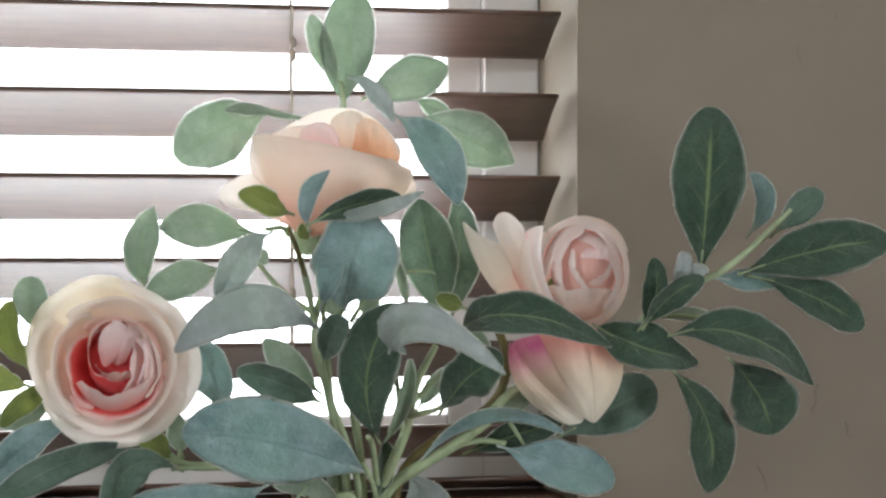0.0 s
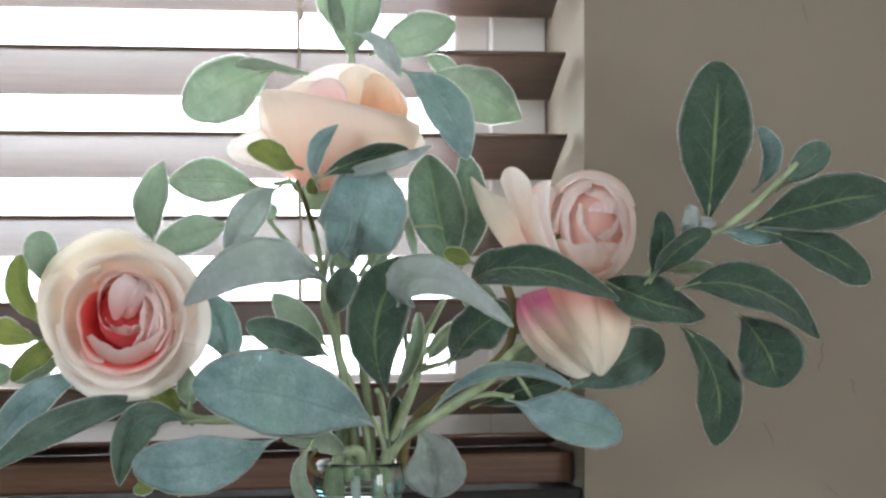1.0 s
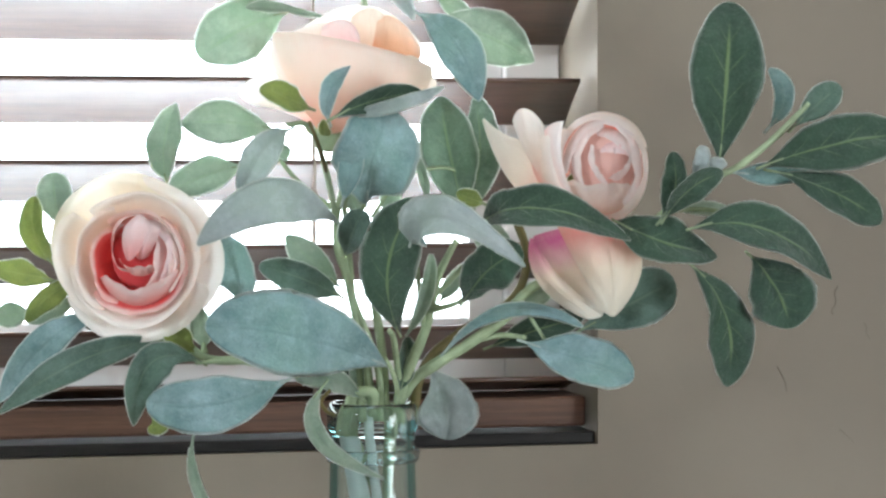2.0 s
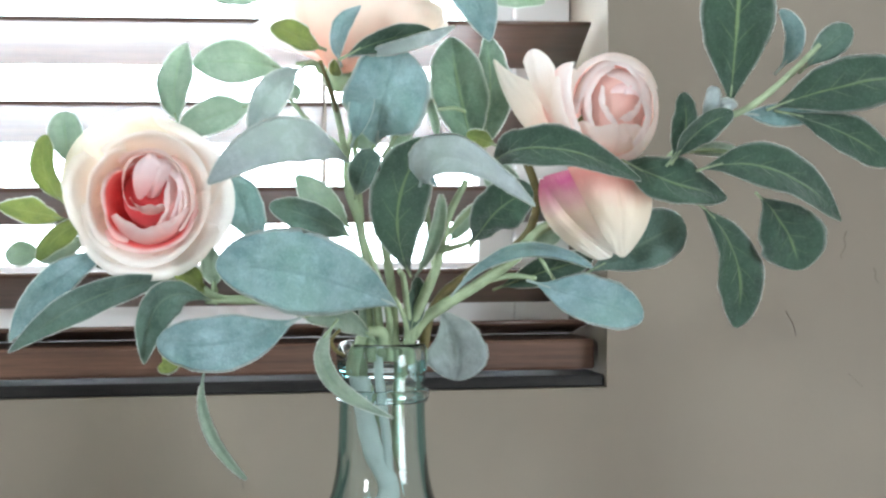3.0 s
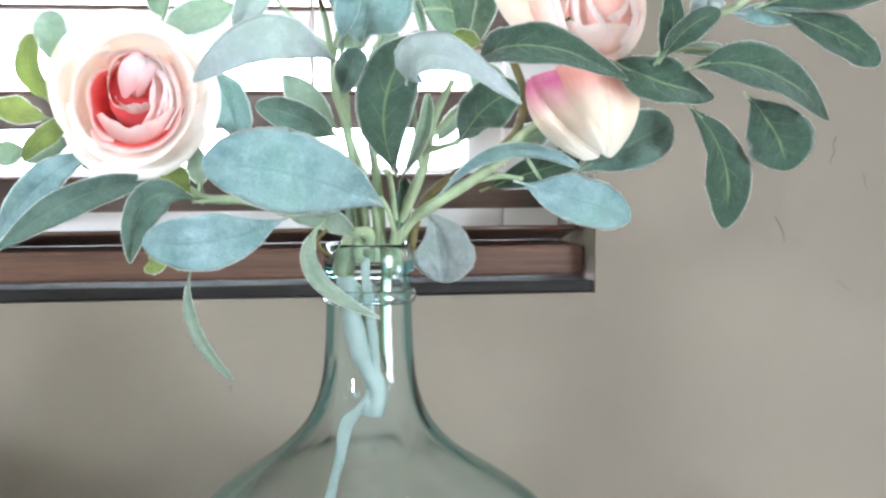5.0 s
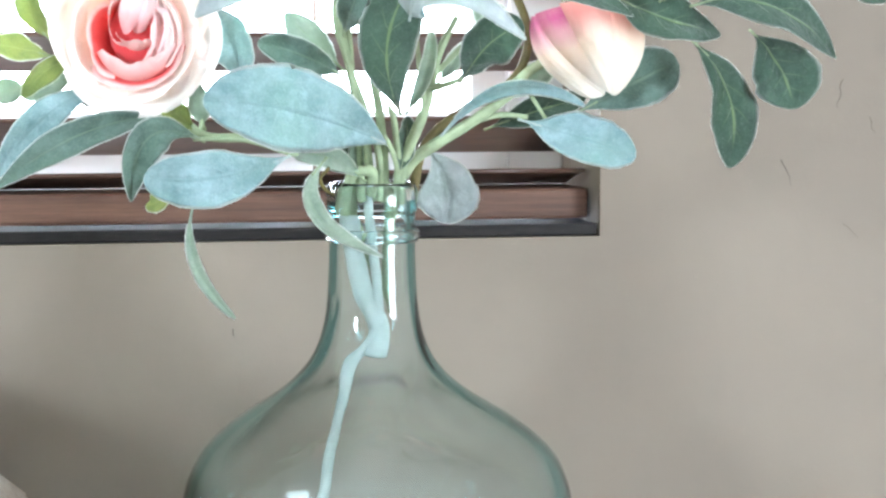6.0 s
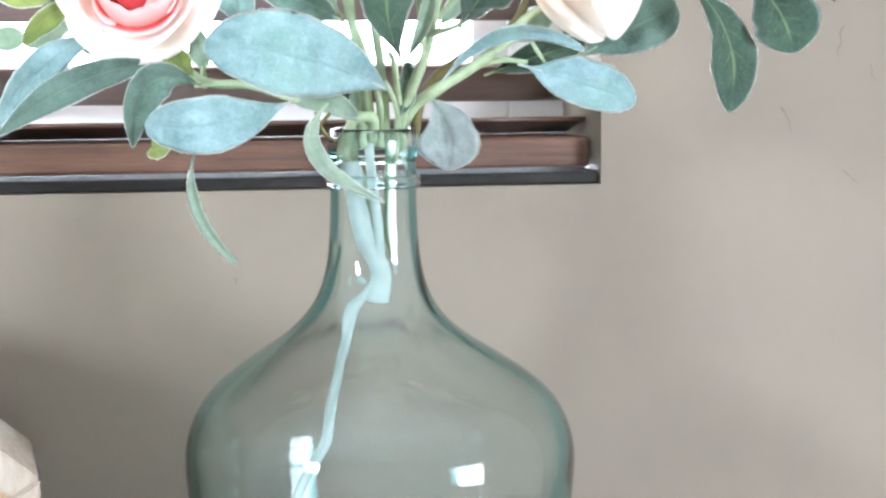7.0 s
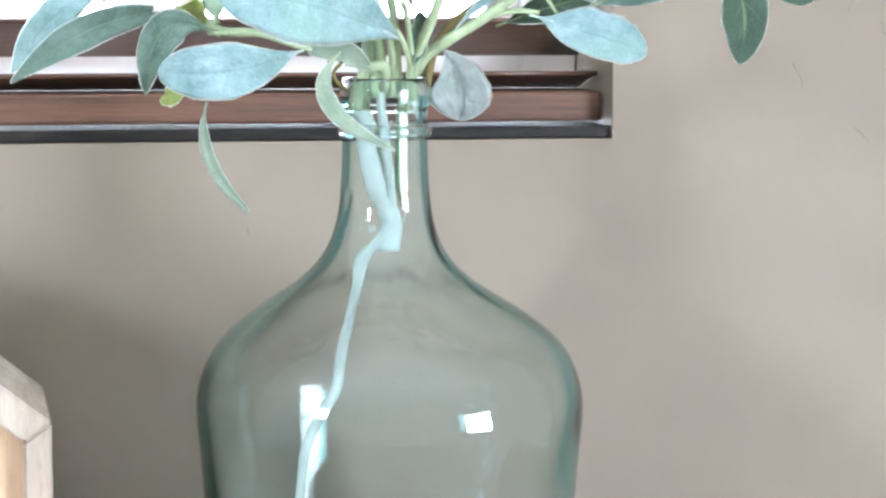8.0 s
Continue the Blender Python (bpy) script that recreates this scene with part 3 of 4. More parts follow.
def leaf(parent, base, tip, width, mat, bow=(0, 0, 0), roll=0.0, fold=0.18, peak=0.55, twist=0.0, label="", face=(-0.15, -1.0, 0.2), blunt=0.52):
    """An oval felted leaf from base to tip, bowed at its middle, turned about its midrib by roll."""
    LEAF_SEED[0] += 1
    seed = LEAF_SEED[0] * 7.31
    rnd = random.Random(LEAF_SEED[0])
    a, c = Vector(base), Vector(tip)
    length = (c - a).length
    b = (a + c) / 2 + 2 * Vector(bow) + Vector((0, rnd.uniform(-0.05, 0.03) * length, 0))
    k = math.log(0.5) / math.log(peak)
    n, m = 26, 13
    twist += rnd.uniform(-14, 14)
    lift = (rnd.uniform(0.5, 1.5), rnd.uniform(0.5, 1.5))
    hook = rnd.uniform(-0.03, 0.06) * length
    rows = []
    for i in range(n + 1):
        t = 1 - (1 - i / n) ** 1.7
        p = (1 - t) ** 2 * a + 2 * t * (1 - t) * b + t * t * c
        tan = (2 * (1 - t) * (b - a) + 2 * t * (c - b)).normalized()
        f = Vector(face)
        nor = (f - tan * f.dot(tan)).normalized()
        nor = Matrix.Rotation(radians(roll + twist * (t - 0.5)), 3, tan) @ nor
        s = tan.cross(nor).normalized()
        p = p - nor * hook * max(0.0, t - 0.55) ** 2 * 4
        power = 1.0 + (blunt - 1.0) * min(1.0, t * 1.7)
        w = 0.49 * width * max(0.0, math.sin(math.pi * min(1, t ** k))) ** power
        w = max(w, 0.0007 if t < 0.5 else 0.0)
        row = []
        for j in range(m):
            u = 2 * j / (m - 1) - 1
            ripple = 0.24 * width * noise.noise(Vector((seed + u * 0.9, t * 3.2, seed * 0.3))) * abs(u) ** 1.4
            ripple += 0.06 * width * noise.noise(Vector((seed + u * 2.2, t * 8.0, seed))) * abs(u)
            crease = 0.07 * width * noise.noise(Vector((u * 1.6 + seed, t * 5.0, seed * 0.7))) * min(1.0, 4 * t) * min(1.0, 4 * (1 - t))
            cup = crease + fold * w * (abs(u) ** 1.3) * lift[u > 0] - 0.07 * w * (1 - min(1, abs(u) * 6))
            wob = 1 + 0.10 * noise.noise(Vector((seed, t * 4.0, (u > 0) * 5.0))) + 0.05 * noise.noise(Vector((seed, t * 15.0, (u > 0) * 7.0)))
            row.append((p + s * (u * w * wob) + nor * (cup + ripple * math.sin(math.pi * min(1, t * 1.1 + 0.05)) ** 0.5), nor, j / (m - 1), t))
        rows.append(row)
    back = BACKS[mat.name]
    d = (b - a).normalized()
    ob = sheet("leaf", parent, rows, (mat, back, FUZZ), min(0.0011, width * 0.05), label, 0.00075 if mat in (GREEN, MOSS, PALE, LIME) else 0.00045)
    if width > 0.008:
        part("petiole", tube([a - d * 0.004, a + d * 0.002, a + d * min(0.012, length * 0.2)], 0.0009, 0.0005, 6, 3), PALE_STEM if mat in (TEAL, PALE) else STEM, ob)
    return ob


def stem(parent, points, r0, r1=None, mat=STEM, name="stem", label=""):
    return part(name, tube(points, r0, r1, 9, 7, 0.12), mat, parent, label)


# ---------------------------------------------------------------- the tall sprig over the upper rose
tall = thing("lambs_ear_sprig", (0.0, -0.16, 0.38), "tall sprig of flocked sage green leaves standing in the bottle", "leaf sprig", "leaf sprigs")
leaf(tall, (0.0022, -0.12, 0.6131), (0.0077, -0.12, 0.68), 0.0306, GREEN, bow=(0.0011, 0, -0.0022), fold=0.3, roll=-12)
leaf(tall, (0.0013, -0.12, 0.6252), (-0.0157, -0.125, 0.6634), 0.0137, GREEN, bow=(-0.0023, 0, 0.0002), fold=0.3)
leaf(tall, (0.0148, -0.13, 0.6177), (0.0601, -0.135, 0.6339), 0.0258, GREEN, bow=(0.0017, 0.0075, 0.0018), roll=7, blunt=0.6)
leaf(tall, (0.0445, -0.12, 0.6178), (0.0692, -0.11, 0.6068), 0.011, GREEN)
leaf(tall, (0.0058, -0.13, 0.6283), (0.0252, -0.15, 0.6022), 0.0138, PALE, bow=(0.0011, -0.01, 0.0035), roll=45, blunt=0.85)
leaf(tall, (-0.041, -0.13, 0.6081), (-0.094, -0.15, 0.5803), 0.0354, GREEN, bow=(-0.0022, -0.005, 0.0028), roll=-12, peak=0.58)
leaf(tall, (-0.0195, -0.14, 0.6032), (-0.0703, -0.17, 0.6073), 0.0131, GREEN, bow=(-0.0022, -0.005, 0.001), roll=40)
leaf(tall, (0.0423, -0.13, 0.6054), (0.0991, -0.13, 0.5814), 0.0307, GREEN, bow=(0.0008, -0.005, 0.0016), roll=5.6, blunt=0.8, peak=0.5)
leaf(tall, (0.0215, -0.18, 0.6043), (0.051, -0.2, 0.5564), 0.0230, TEAL, bow=(0.0012, -0.015, 0.0059), roll=14, blunt=0.75)
leaf(tall, (0.0547, -0.15, 0.4947), (0.0403, -0.15, 0.5611), 0.0320, MOSS, bow=(-0.0026, -0.005, 0.0004), fold=0.35, roll=-7, blunt=0.7)
leaf(tall, (0.06, -0.145, 0.4952), (0.0608, -0.15, 0.5628), 0.0245, MOSS, bow=(0.0035, 0.0025, 0.0008), fold=0.3, roll=21, blunt=0.8)
leaf(tall, (-0.021, -0.185, 0.5014), (-0.0145, -0.185, 0.5342), 0.0138, TEAL, bow=(-0.0013, -0.015, 0.0009), fold=0.35, roll=-10.5, blunt=0.8)
leaf(tall, (-0.0068, -0.18, 0.5015), (0.0044, -0.19, 0.5511), 0.0456, TEAL, bow=(-0.0049, -0.015, 0.0009), fold=0.3, roll=10.5, peak=0.5, blunt=0.6)
leaf(tall, (-0.0244, -0.19, 0.5473), (0.0285, -0.215, 0.5628), 0.0076, PALE, bow=(-0.0003, -0.0175, -0.0022), fold=0.1, roll=24.5, blunt=0.85)
leaf(tall, (-0.0291, -0.205, 0.5464), (0.0203, -0.205, 0.5598), 0.0132, DARK, bow=(-0.0018, -0.005, 0.0028), roll=14)
leaf(tall, (-0.0304, -0.2, 0.5441), (-0.0189, -0.2, 0.5743), 0.0107, TEAL, bow=(-0.0074, -0.01, 0.0002), fold=0.4, roll=-14, blunt=0.9)
leaf(tall, (-0.04, -0.2, 0.5512), (-0.0683, -0.21, 0.5633), 0.0150, LIME, bow=(-0.0019, -0.01, -0.0005), roll=7)
leaf(tall, (-0.0533, -0.16, 0.5414), (-0.1052, -0.16, 0.5444), 0.0233, GREEN, bow=(-0.0023, -0.01, 0.002), roll=-7, blunt=0.8)
leaf(tall, (-0.0514, -0.2, 0.5405), (-0.0796, -0.215, 0.5013), 0.0185, PALE, bow=(-0.0054, -0.0125, 0.0055), roll=-26.6, fold=0.35, blunt=0.85)
leaf(tall, (-0.0501, -0.18, 0.5238), (-0.0538, -0.18, 0.5328), 0.0076, GREEN)
leaf(tall, (-0.1124, -0.16, 0.5111), (-0.1073, -0.16, 0.555), 0.0188, GREEN, bow=(-0.0054, -0.01, -0.0002), roll=-14, fold=0.3, blunt=0.95)
leaf(tall, (-0.0711, -0.16, 0.5213), (-0.1117, -0.165, 0.5069), 0.0196, GREEN, bow=(-0.0013, -0.0075, 0.0025), roll=-5.6)
leaf(tall, (-0.0261, -0.2, 0.4911), (-0.1043, -0.225, 0.4792), 0.0232, PALE, bow=(-0.002, -0.0225, 0.0174), roll=-14, fold=0.22, peak=0.5, blunt=0.7)
leaf(tall, (-0.0204, -0.19, 0.473), (-0.013, -0.2, 0.4972), 0.0170, SAGE, bow=(-0.0024, -0.01, 0.0001), fold=0.3)
leaf(tall, (-0.0067, -0.16, 0.4944), (-0.0145, -0.16, 0.5145), 0.0133, GREEN)
leaf(tall, (0.0058, -0.16, 0.4959), (0.0147, -0.16, 0.5144), 0.0118, GREEN)
leaf(tall, (-0.0168, -0.15, 0.4549), (-0.0465, -0.15, 0.4833), 0.0174, GREEN, bow=(-0.0007, -0.005, -0.0002), roll=-14, blunt=0.75)
leaf(tall, (-0.0188, -0.17, 0.4499), (-0.0643, -0.175, 0.4674), 0.0174, SAGE, bow=(-0.0015, -0.0125, 0.0021), roll=-10.5)
stem(tall, [(-0.0008, -0.16, 0.3809), (-0.0032, -0.16, 0.4121), (-0.0116, -0.165, 0.4435), (-0.0195, -0.165, 0.4837), (-0.0279, -0.175, 0.5176), (-0.0387, -0.185, 0.5418), (-0.0524, -0.195, 0.543)], 0.0026, 0.0013, STEM, "stem")
stem(tall, [(0.0029, -0.165, 0.3813), (0.0015, -0.165, 0.4123), (-0.014, -0.165, 0.4559), (-0.0207, -0.165, 0.493), (0.0036, -0.14, 0.568), (0.0027, -0.125, 0.6132), (0.0018, -0.12, 0.6263)], 0.0022, 0.0014, STEM, "stem")
stem(tall, [(-0.0217, -0.165, 0.4976), (-0.0387, -0.165, 0.51), (-0.051, -0.165, 0.5238), (-0.0587, -0.165, 0.5361), (-0.0633, -0.165, 0.5385)], 0.0016, 0.001, STEM, "stem")
stem(tall, [(-0.0279, -0.175, 0.5176), (-0.0349, -0.19, 0.5326), (-0.0411, -0.2, 0.5444)], 0.0013, 0.001, BROWN_STEM, "stem")
stem(tall, [(-0.0013, -0.165, 0.4928), (0.0145, -0.165, 0.5144), (0.0378, -0.16, 0.5206), (0.0529, -0.15, 0.5175)], 0.0013, 0.001, STEM, "stem")
stem(tall, [(-0.0047, -0.155, 0.3805), (-0.0086, -0.155, 0.4305), (-0.0131, -0.16, 0.4743), (-0.0172, -0.17, 0.4992), (-0.0165, -0.18, 0.5069)], 0.002, 0.0013, STEM, "stem")
stem(tall, [(-0.0076, -0.165, 0.496), (0.0, -0.175, 0.5114), (0.0038, -0.18, 0.5205)], 0.0013, 0.001, STEM, "stem")
stem(tall, [(0.0174, -0.15, 0.4925), (0.0351, -0.15, 0.4987), (0.0528, -0.15, 0.4954)], 0.0012, 0.001, STEM, "stem")
# ---------------------------------------------------------------- the middle sprig
middle = thing("lambs_ear_sprig", (0.0, -0.16, 0.38), "short sprig of deep green leaves with folded silver undersides", "leaf sprig", "leaf sprigs")
leaf(middle, (0.0067, -0.2, 0.4319), (0.0168, -0.21, 0.5039), 0.0325, DARK, bow=(-0.0145, -0.015, 0.0016), fold=0.28, roll=-5.6, peak=0.56, blunt=0.65)
leaf(middle, (0.0062, -0.235, 0.4809), (0.0606, -0.262, 0.4682), 0.0264, PALE, bow=(-0.0147, -0.0135, 0.0193), roll=-12.6, fold=0.35, peak=0.3, blunt=0.7)
leaf(middle, (0.0371, -0.22, 0.448), (0.0632, -0.245, 0.4767), 0.0265, DARK, bow=(-0.0038, -0.0075, 0.0038), roll=17.5, fold=0.25)
leaf(middle, (0.0226, -0.2, 0.5004), (0.0146, -0.2, 0.5304), 0.0050, GREEN, bow=(0.0015, 0, -0.0006), fold=0.6)
leaf(middle, (0.0131, -0.17, 0.397), (0.0179, -0.17, 0.4279), 0.0136, DARK, bow=(0.0008, 0.0, -0.0), roll=30)
leaf(middle, (0.0123, -0.19, 0.4292), (0.0265, -0.19, 0.4747), 0.0076, GREEN, bow=(0.0018, -0.01, -0.0012), fold=0.5)
leaf(middle, (0.0332, -0.18, 0.4467), (0.0491, -0.18, 0.4681), 0.0088, GREEN)
stem(middle, [(0.0166, -0.16, 0.3805), (0.0147, -0.165, 0.3981), (0.0253, -0.18, 0.4314), (0.0274, -0.185, 0.4439), (0.0311, -0.19, 0.4625), (0.0383, -0.2, 0.4809)], 0.0036, 0.0018, STEM, "stem")
stem(middle, [(0.0265, -0.185, 0.4424), (0.0382, -0.2, 0.447), (0.0379, -0.215, 0.4498)], 0.0018, 0.0012, STEM, "stem")
stem(middle, [(0.029, -0.185, 0.45), (0.0405, -0.19, 0.4624), (0.0507, -0.2, 0.4748)], 0.0017, 0.0012, STEM, "stem")
stem(middle, [(0.0253, -0.18, 0.4314), (0.0202, -0.19, 0.4534), (0.0166, -0.2, 0.469)], 0.0018, 0.0012, STEM, "stem")
stem(middle, [(0.0141, -0.165, 0.3981), (0.0071, -0.185, 0.4259), (0.0017, -0.2, 0.433)], 0.002, 0.0014, STEM, "stem")
# ---------------------------------------------------------------- the sprig that leans over the wall
side = thing("lambs_ear_sprig", (0.0, -0.16, 0.38), "long sprig of deep green veined leaves leaning aside over the wall", "leaf sprig", "leaf sprigs")
leaf(side, (0.0481, -0.22, 0.4894), (0.1263, -0.24, 0.4815), 0.0248, DARK, bow=(-0.0185, -0.025, 0.0133), roll=-19.6, fold=0.2, peak=0.42, blunt=0.75)
leaf(side, (0.1238, -0.215, 0.4905), (0.1782, -0.225, 0.4723), 0.0262, DARK, bow=(-0.0054, -0.01, -0.0014), roll=-8.4, peak=0.45, blunt=0.7)
# This leaf lies in shade; the greyer green puts that into its colour.
leaf(side, (0.1079, -0.19, 0.43), (0.1649, -0.19, 0.4579), 0.0310, SAGE, bow=(0.0004, -0.005, 0.0013), roll=7, peak=0.62)
leaf(side, (0.0778, -0.19, 0.4253), (0.1385, -0.2, 0.4073), 0.0293, TEAL, bow=(-0.0044, -0.01, 0.0007), roll=-5.6, peak=0.6)
leaf(side, (0.1748, -0.235, 0.5202), (0.1853, -0.225, 0.6108), 0.0402, DARK, bow=(-0.0014, -0.005, 0.0004), roll=-4.2, peak=0.58, fold=0.12, blunt=0.55)
leaf(side, (0.2082, -0.22, 0.5414), (0.2101, -0.215, 0.574), 0.0126, TEAL, bow=(0.0075, -0.0025, 0.0012), roll=17.5)
leaf(side, (0.2149, -0.24, 0.5413), (0.2398, -0.245, 0.5636), 0.0166, SAGE, bow=(-0.0007, -0.0025, 0.0009), roll=7, peak=0.6)
leaf(side, (0.1977, -0.24, 0.5202), (0.2762, -0.255, 0.5377), 0.0307, DARK, bow=(-0.0031, -0.0075, 0.0033), roll=-7, blunt=0.55)
leaf(side, (0.204, -0.235, 0.5178), (0.2648, -0.24, 0.4897), 0.0228, DARK, bow=(0.0016, -0.0025, 0.0034), roll=-8.4, peak=0.62, blunt=0.55)
leaf(side, (0.1835, -0.23, 0.5172), (0.2297, -0.225, 0.5176), 0.0129, TEAL, bow=(-0.0014, -0.0025, -0.0012))
leaf(side, (0.1434, -0.23, 0.4915), (0.1484, -0.235, 0.5277), 0.0145, DARK, bow=(0.0027, -0.0075, -0.0006), roll=-28, fold=0.3)
leaf(side, (0.144, -0.235, 0.4922), (0.1721, -0.25, 0.5165), 0.0149, DARK, bow=(-0.004, -0.0075, 0.0042), roll=21, fold=0.3)
leaf(side, (0.1529, -0.225, 0.4961), (0.1883, -0.22, 0.4957), 0.0077, GREEN, bow=(-0.0004, 0, 0.0018))
leaf(side, (0.16, -0.235, 0.4873), (0.2397, -0.234, 0.4587), 0.0262, DARK, bow=(-0.0036, -0.0155, 0.0133), roll=-11.2, peak=0.5, blunt=0.85)
leaf(side, (0.1976, -0.22, 0.4719), (0.2224, -0.215, 0.4315), 0.0380, DARK, bow=(0.0046, 0.0025, 0.0014), roll=3.5, peak=0.6, blunt=0.6)
leaf(side, (0.1634, -0.22, 0.4677), (0.1907, -0.2, 0.3994), 0.0280, DARK, bow=(0.0102, 0, 0.0037), roll=-8.4, peak=0.6, blunt=0.65)
leaf(side, (0.0353, -0.17, 0.4153), (0.1075, -0.205, 0.4324), 0.0093, TEAL, bow=(-0.0036, -0.0075, 0.0191), roll=33.6, fold=0.15)
leaf(side, (0.065, -0.165, 0.4211), (0.1184, -0.17, 0.4377), 0.0171, DARK, bow=(-0.0008, -0.0025, 0.001), roll=10)
stem(side, [(0.0159, -0.16, 0.3938), (0.0253, -0.165, 0.4064), (0.0531, -0.175, 0.4252), (0.0702, -0.185, 0.4395), (0.0848, -0.175, 0.4525), (0.1198, -0.165, 0.4703), (0.1416, -0.19, 0.4835), (0.145, -0.22, 0.4921), (0.1606, -0.235, 0.5104), (0.1825, -0.24, 0.5194), (0.2047, -0.24, 0.5359), (0.2219, -0.245, 0.5539)], 0.0036, 0.0015, STEM, "stem")
stem(side, [(0.1418, -0.22, 0.4906), (0.1529, -0.225, 0.4967), (0.1733, -0.23, 0.4967), (0.1825, -0.24, 0.4924)], 0.0016, 0.0011, STEM, "stem")
stem(side, [(0.1371, -0.215, 0.4844), (0.1592, -0.225, 0.4785), (0.1656, -0.22, 0.4677)], 0.0015, 0.001, STEM, "stem")
stem(side, [(0.0531, -0.175, 0.4252), (0.0677, -0.18, 0.4284), (0.0794, -0.19, 0.4274)], 0.002, 0.0013, STEM, "stem")
stem(side, [(0.0702, -0.185, 0.4395), (0.0747, -0.19, 0.4474), (0.0904, -0.19, 0.4257)], 0.0014, 0.001, STEM, "stem")
leaf(side, (0.1593, -0.24, 0.5125), (0.1619, -0.247, 0.5316), 0.0083, PALE, bow=(-0.001, -0.0065, 0.0004), fold=0.4)
leaf(side, (0.1621, -0.24, 0.5149), (0.1727, -0.25, 0.5192), 0.0072, PALE, bow=(-0.0009, -0.005, 0.0044), fold=0.4, roll=30)
# ---------------------------------------------------------------- the low sprig in front
low = thing("lambs_ear_sprig", (0.0, -0.16, 0.38), "low sprig of broad blue-grey felted leaves spreading over the bottle mouth", "leaf sprig", "leaf sprigs")
leaf(low, (0.0016, -0.19, 0.4134), (-0.0991, -0.205, 0.4367), 0.0457, TEAL, bow=(-0.0037, -0.0175, 0.0075), roll=-7, peak=0.52, fold=0.1, blunt=0.62)
leaf(low, (-0.0517, -0.185, 0.4063), (-0.1307, -0.2, 0.3984), 0.0304, TEAL, bow=(-0.0054, -0.0225, -0.0052), roll=-9.8, peak=0.55, fold=0.15, blunt=0.6)
leaf(low, (-0.0969, -0.18, 0.4163), (-0.1344, -0.19, 0.3845), 0.0206, SAGE, bow=(-0.0095, -0.01, 0.0172), roll=-21, fold=0.35, blunt=0.75)
leaf(low, (-0.1074, -0.17, 0.3937), (-0.124, -0.17, 0.382), 0.0106, LIME, bow=(-0.0023, 0.0, -0.0046))
leaf(low, (-0.1115, -0.17, 0.4281), (-0.2044, -0.17, 0.3895), 0.0176, SAGE, bow=(-0.0009, -0.01, 0.0107), roll=-15.4, fold=0.3, blunt=0.85)
leaf(low, (-0.1469, -0.16, 0.4432), (-0.2029, -0.15, 0.394), 0.0190, TEAL, bow=(-0.0036, -0.005, 0.0082), roll=-14, fold=0.3, blunt=0.85)
leaf(low, (-0.131, -0.15, 0.4399), (-0.1574, -0.15, 0.4358), 0.012, DARK)
leaf(low, (-0.0739, -0.16, 0.4462), (-0.0863, -0.165, 0.4838), 0.0228, TEAL, bow=(0.0038, -0.0075, -0.0013), roll=-14)
leaf(low, (-0.1007, -0.18, 0.38), (-0.0792, -0.19, 0.3217), 0.0062, GREEN, bow=(-0.0094, -0, -0.0013), fold=0.5, roll=17.5)
leaf(low, (-0.0331, -0.195, 0.4043), (-0.0009, -0.2, 0.3537), 0.0103, GREEN, bow=(-0.0223, -0.0125, -0.0011), fold=0.35, roll=-14, peak=0.5, blunt=0.85)
leaf(low, (0.0375, -0.13, 0.4083), (0.0495, -0.12, 0.3657), 0.0355, PALE, bow=(0.004, 0.0, 0.002), roll=7, peak=0.66, blunt=0.6)
leaf(low, (-0.0072, -0.17, 0.3938), (-0.0465, -0.175, 0.4072), 0.0129, GREEN, bow=(-0.0006, -0.0075, 0.0055))
leaf(low, (-0.0052, -0.15, 0.3954), (-0.0209, -0.15, 0.4147), 0.0149, DARK)
leaf(low, (-0.0107, -0.155, 0.4148), (-0.0029, -0.155, 0.3977), 0.0119, GREEN)
stem(low, [(0.0118, -0.16, 0.3745), (0.0109, -0.175, 0.3962), (0.0046, -0.19, 0.4112), (0.0007, -0.19, 0.4181)], 0.0016, 0.0012, STEM, "stem")
stem(low, [(-0.0167, -0.165, 0.3752), (-0.0134, -0.17, 0.3954), (-0.006, -0.172, 0.3984), (-0.0019, -0.17, 0.3962), (-0.0017, -0.165, 0.3842)], 0.003, 0.003, STEM, "stem")
stem(low, [(-0.0204, -0.165, 0.3845), (-0.029, -0.18, 0.3884), (-0.0329, -0.185, 0.3947), (-0.0291, -0.19, 0.4009)], 0.0011, 0.001, BROWN_STEM, "stem")
stem(low, [(-0.0079, -0.165, 0.3843), (-0.0211, -0.17, 0.4031), (-0.0465, -0.175, 0.4081), (-0.0739, -0.175, 0.4159), (-0.1, -0.18, 0.4162)], 0.0018, 0.0012, STEM, "stem")
# ---------------------------------------------------------------- stems inside the bottle
stem(low, [(-0.0134, -0.16, 0.3753), (-0.0108, -0.163, 0.3537), (-0.0055, -0.165, 0.3288), (0.0019, -0.163, 0.3112), (0.0002, -0.16, 0.2952)], 0.0052, 0.0058, PALE_STEM, "felted_stem", "thick pale felted stem end")
stem(tall, [(-0.0032, -0.16, 0.3908), (-0.0025, -0.163, 0.3723), (-0.0004, -0.165, 0.3506), (0.0015, -0.165, 0.3318), (0.0002, -0.165, 0.3099), (-0.0072, -0.16, 0.297), (-0.0132, -0.158, 0.2874), (-0.0175, -0.155, 0.265), (-0.0232, -0.15, 0.239), (-0.0258, -0.148, 0.2163), (-0.0339, -0.146, 0.2002), (-0.0418, -0.145, 0.1809), (-0.047, -0.142, 0.1546), (-0.0559, -0.14, 0.1155), (-0.0645, -0.13, 0.0741)], 0.0026, 0.0034, PALE_STEM, "felted_stem", "long pale green wire stem bent inside the bottle")
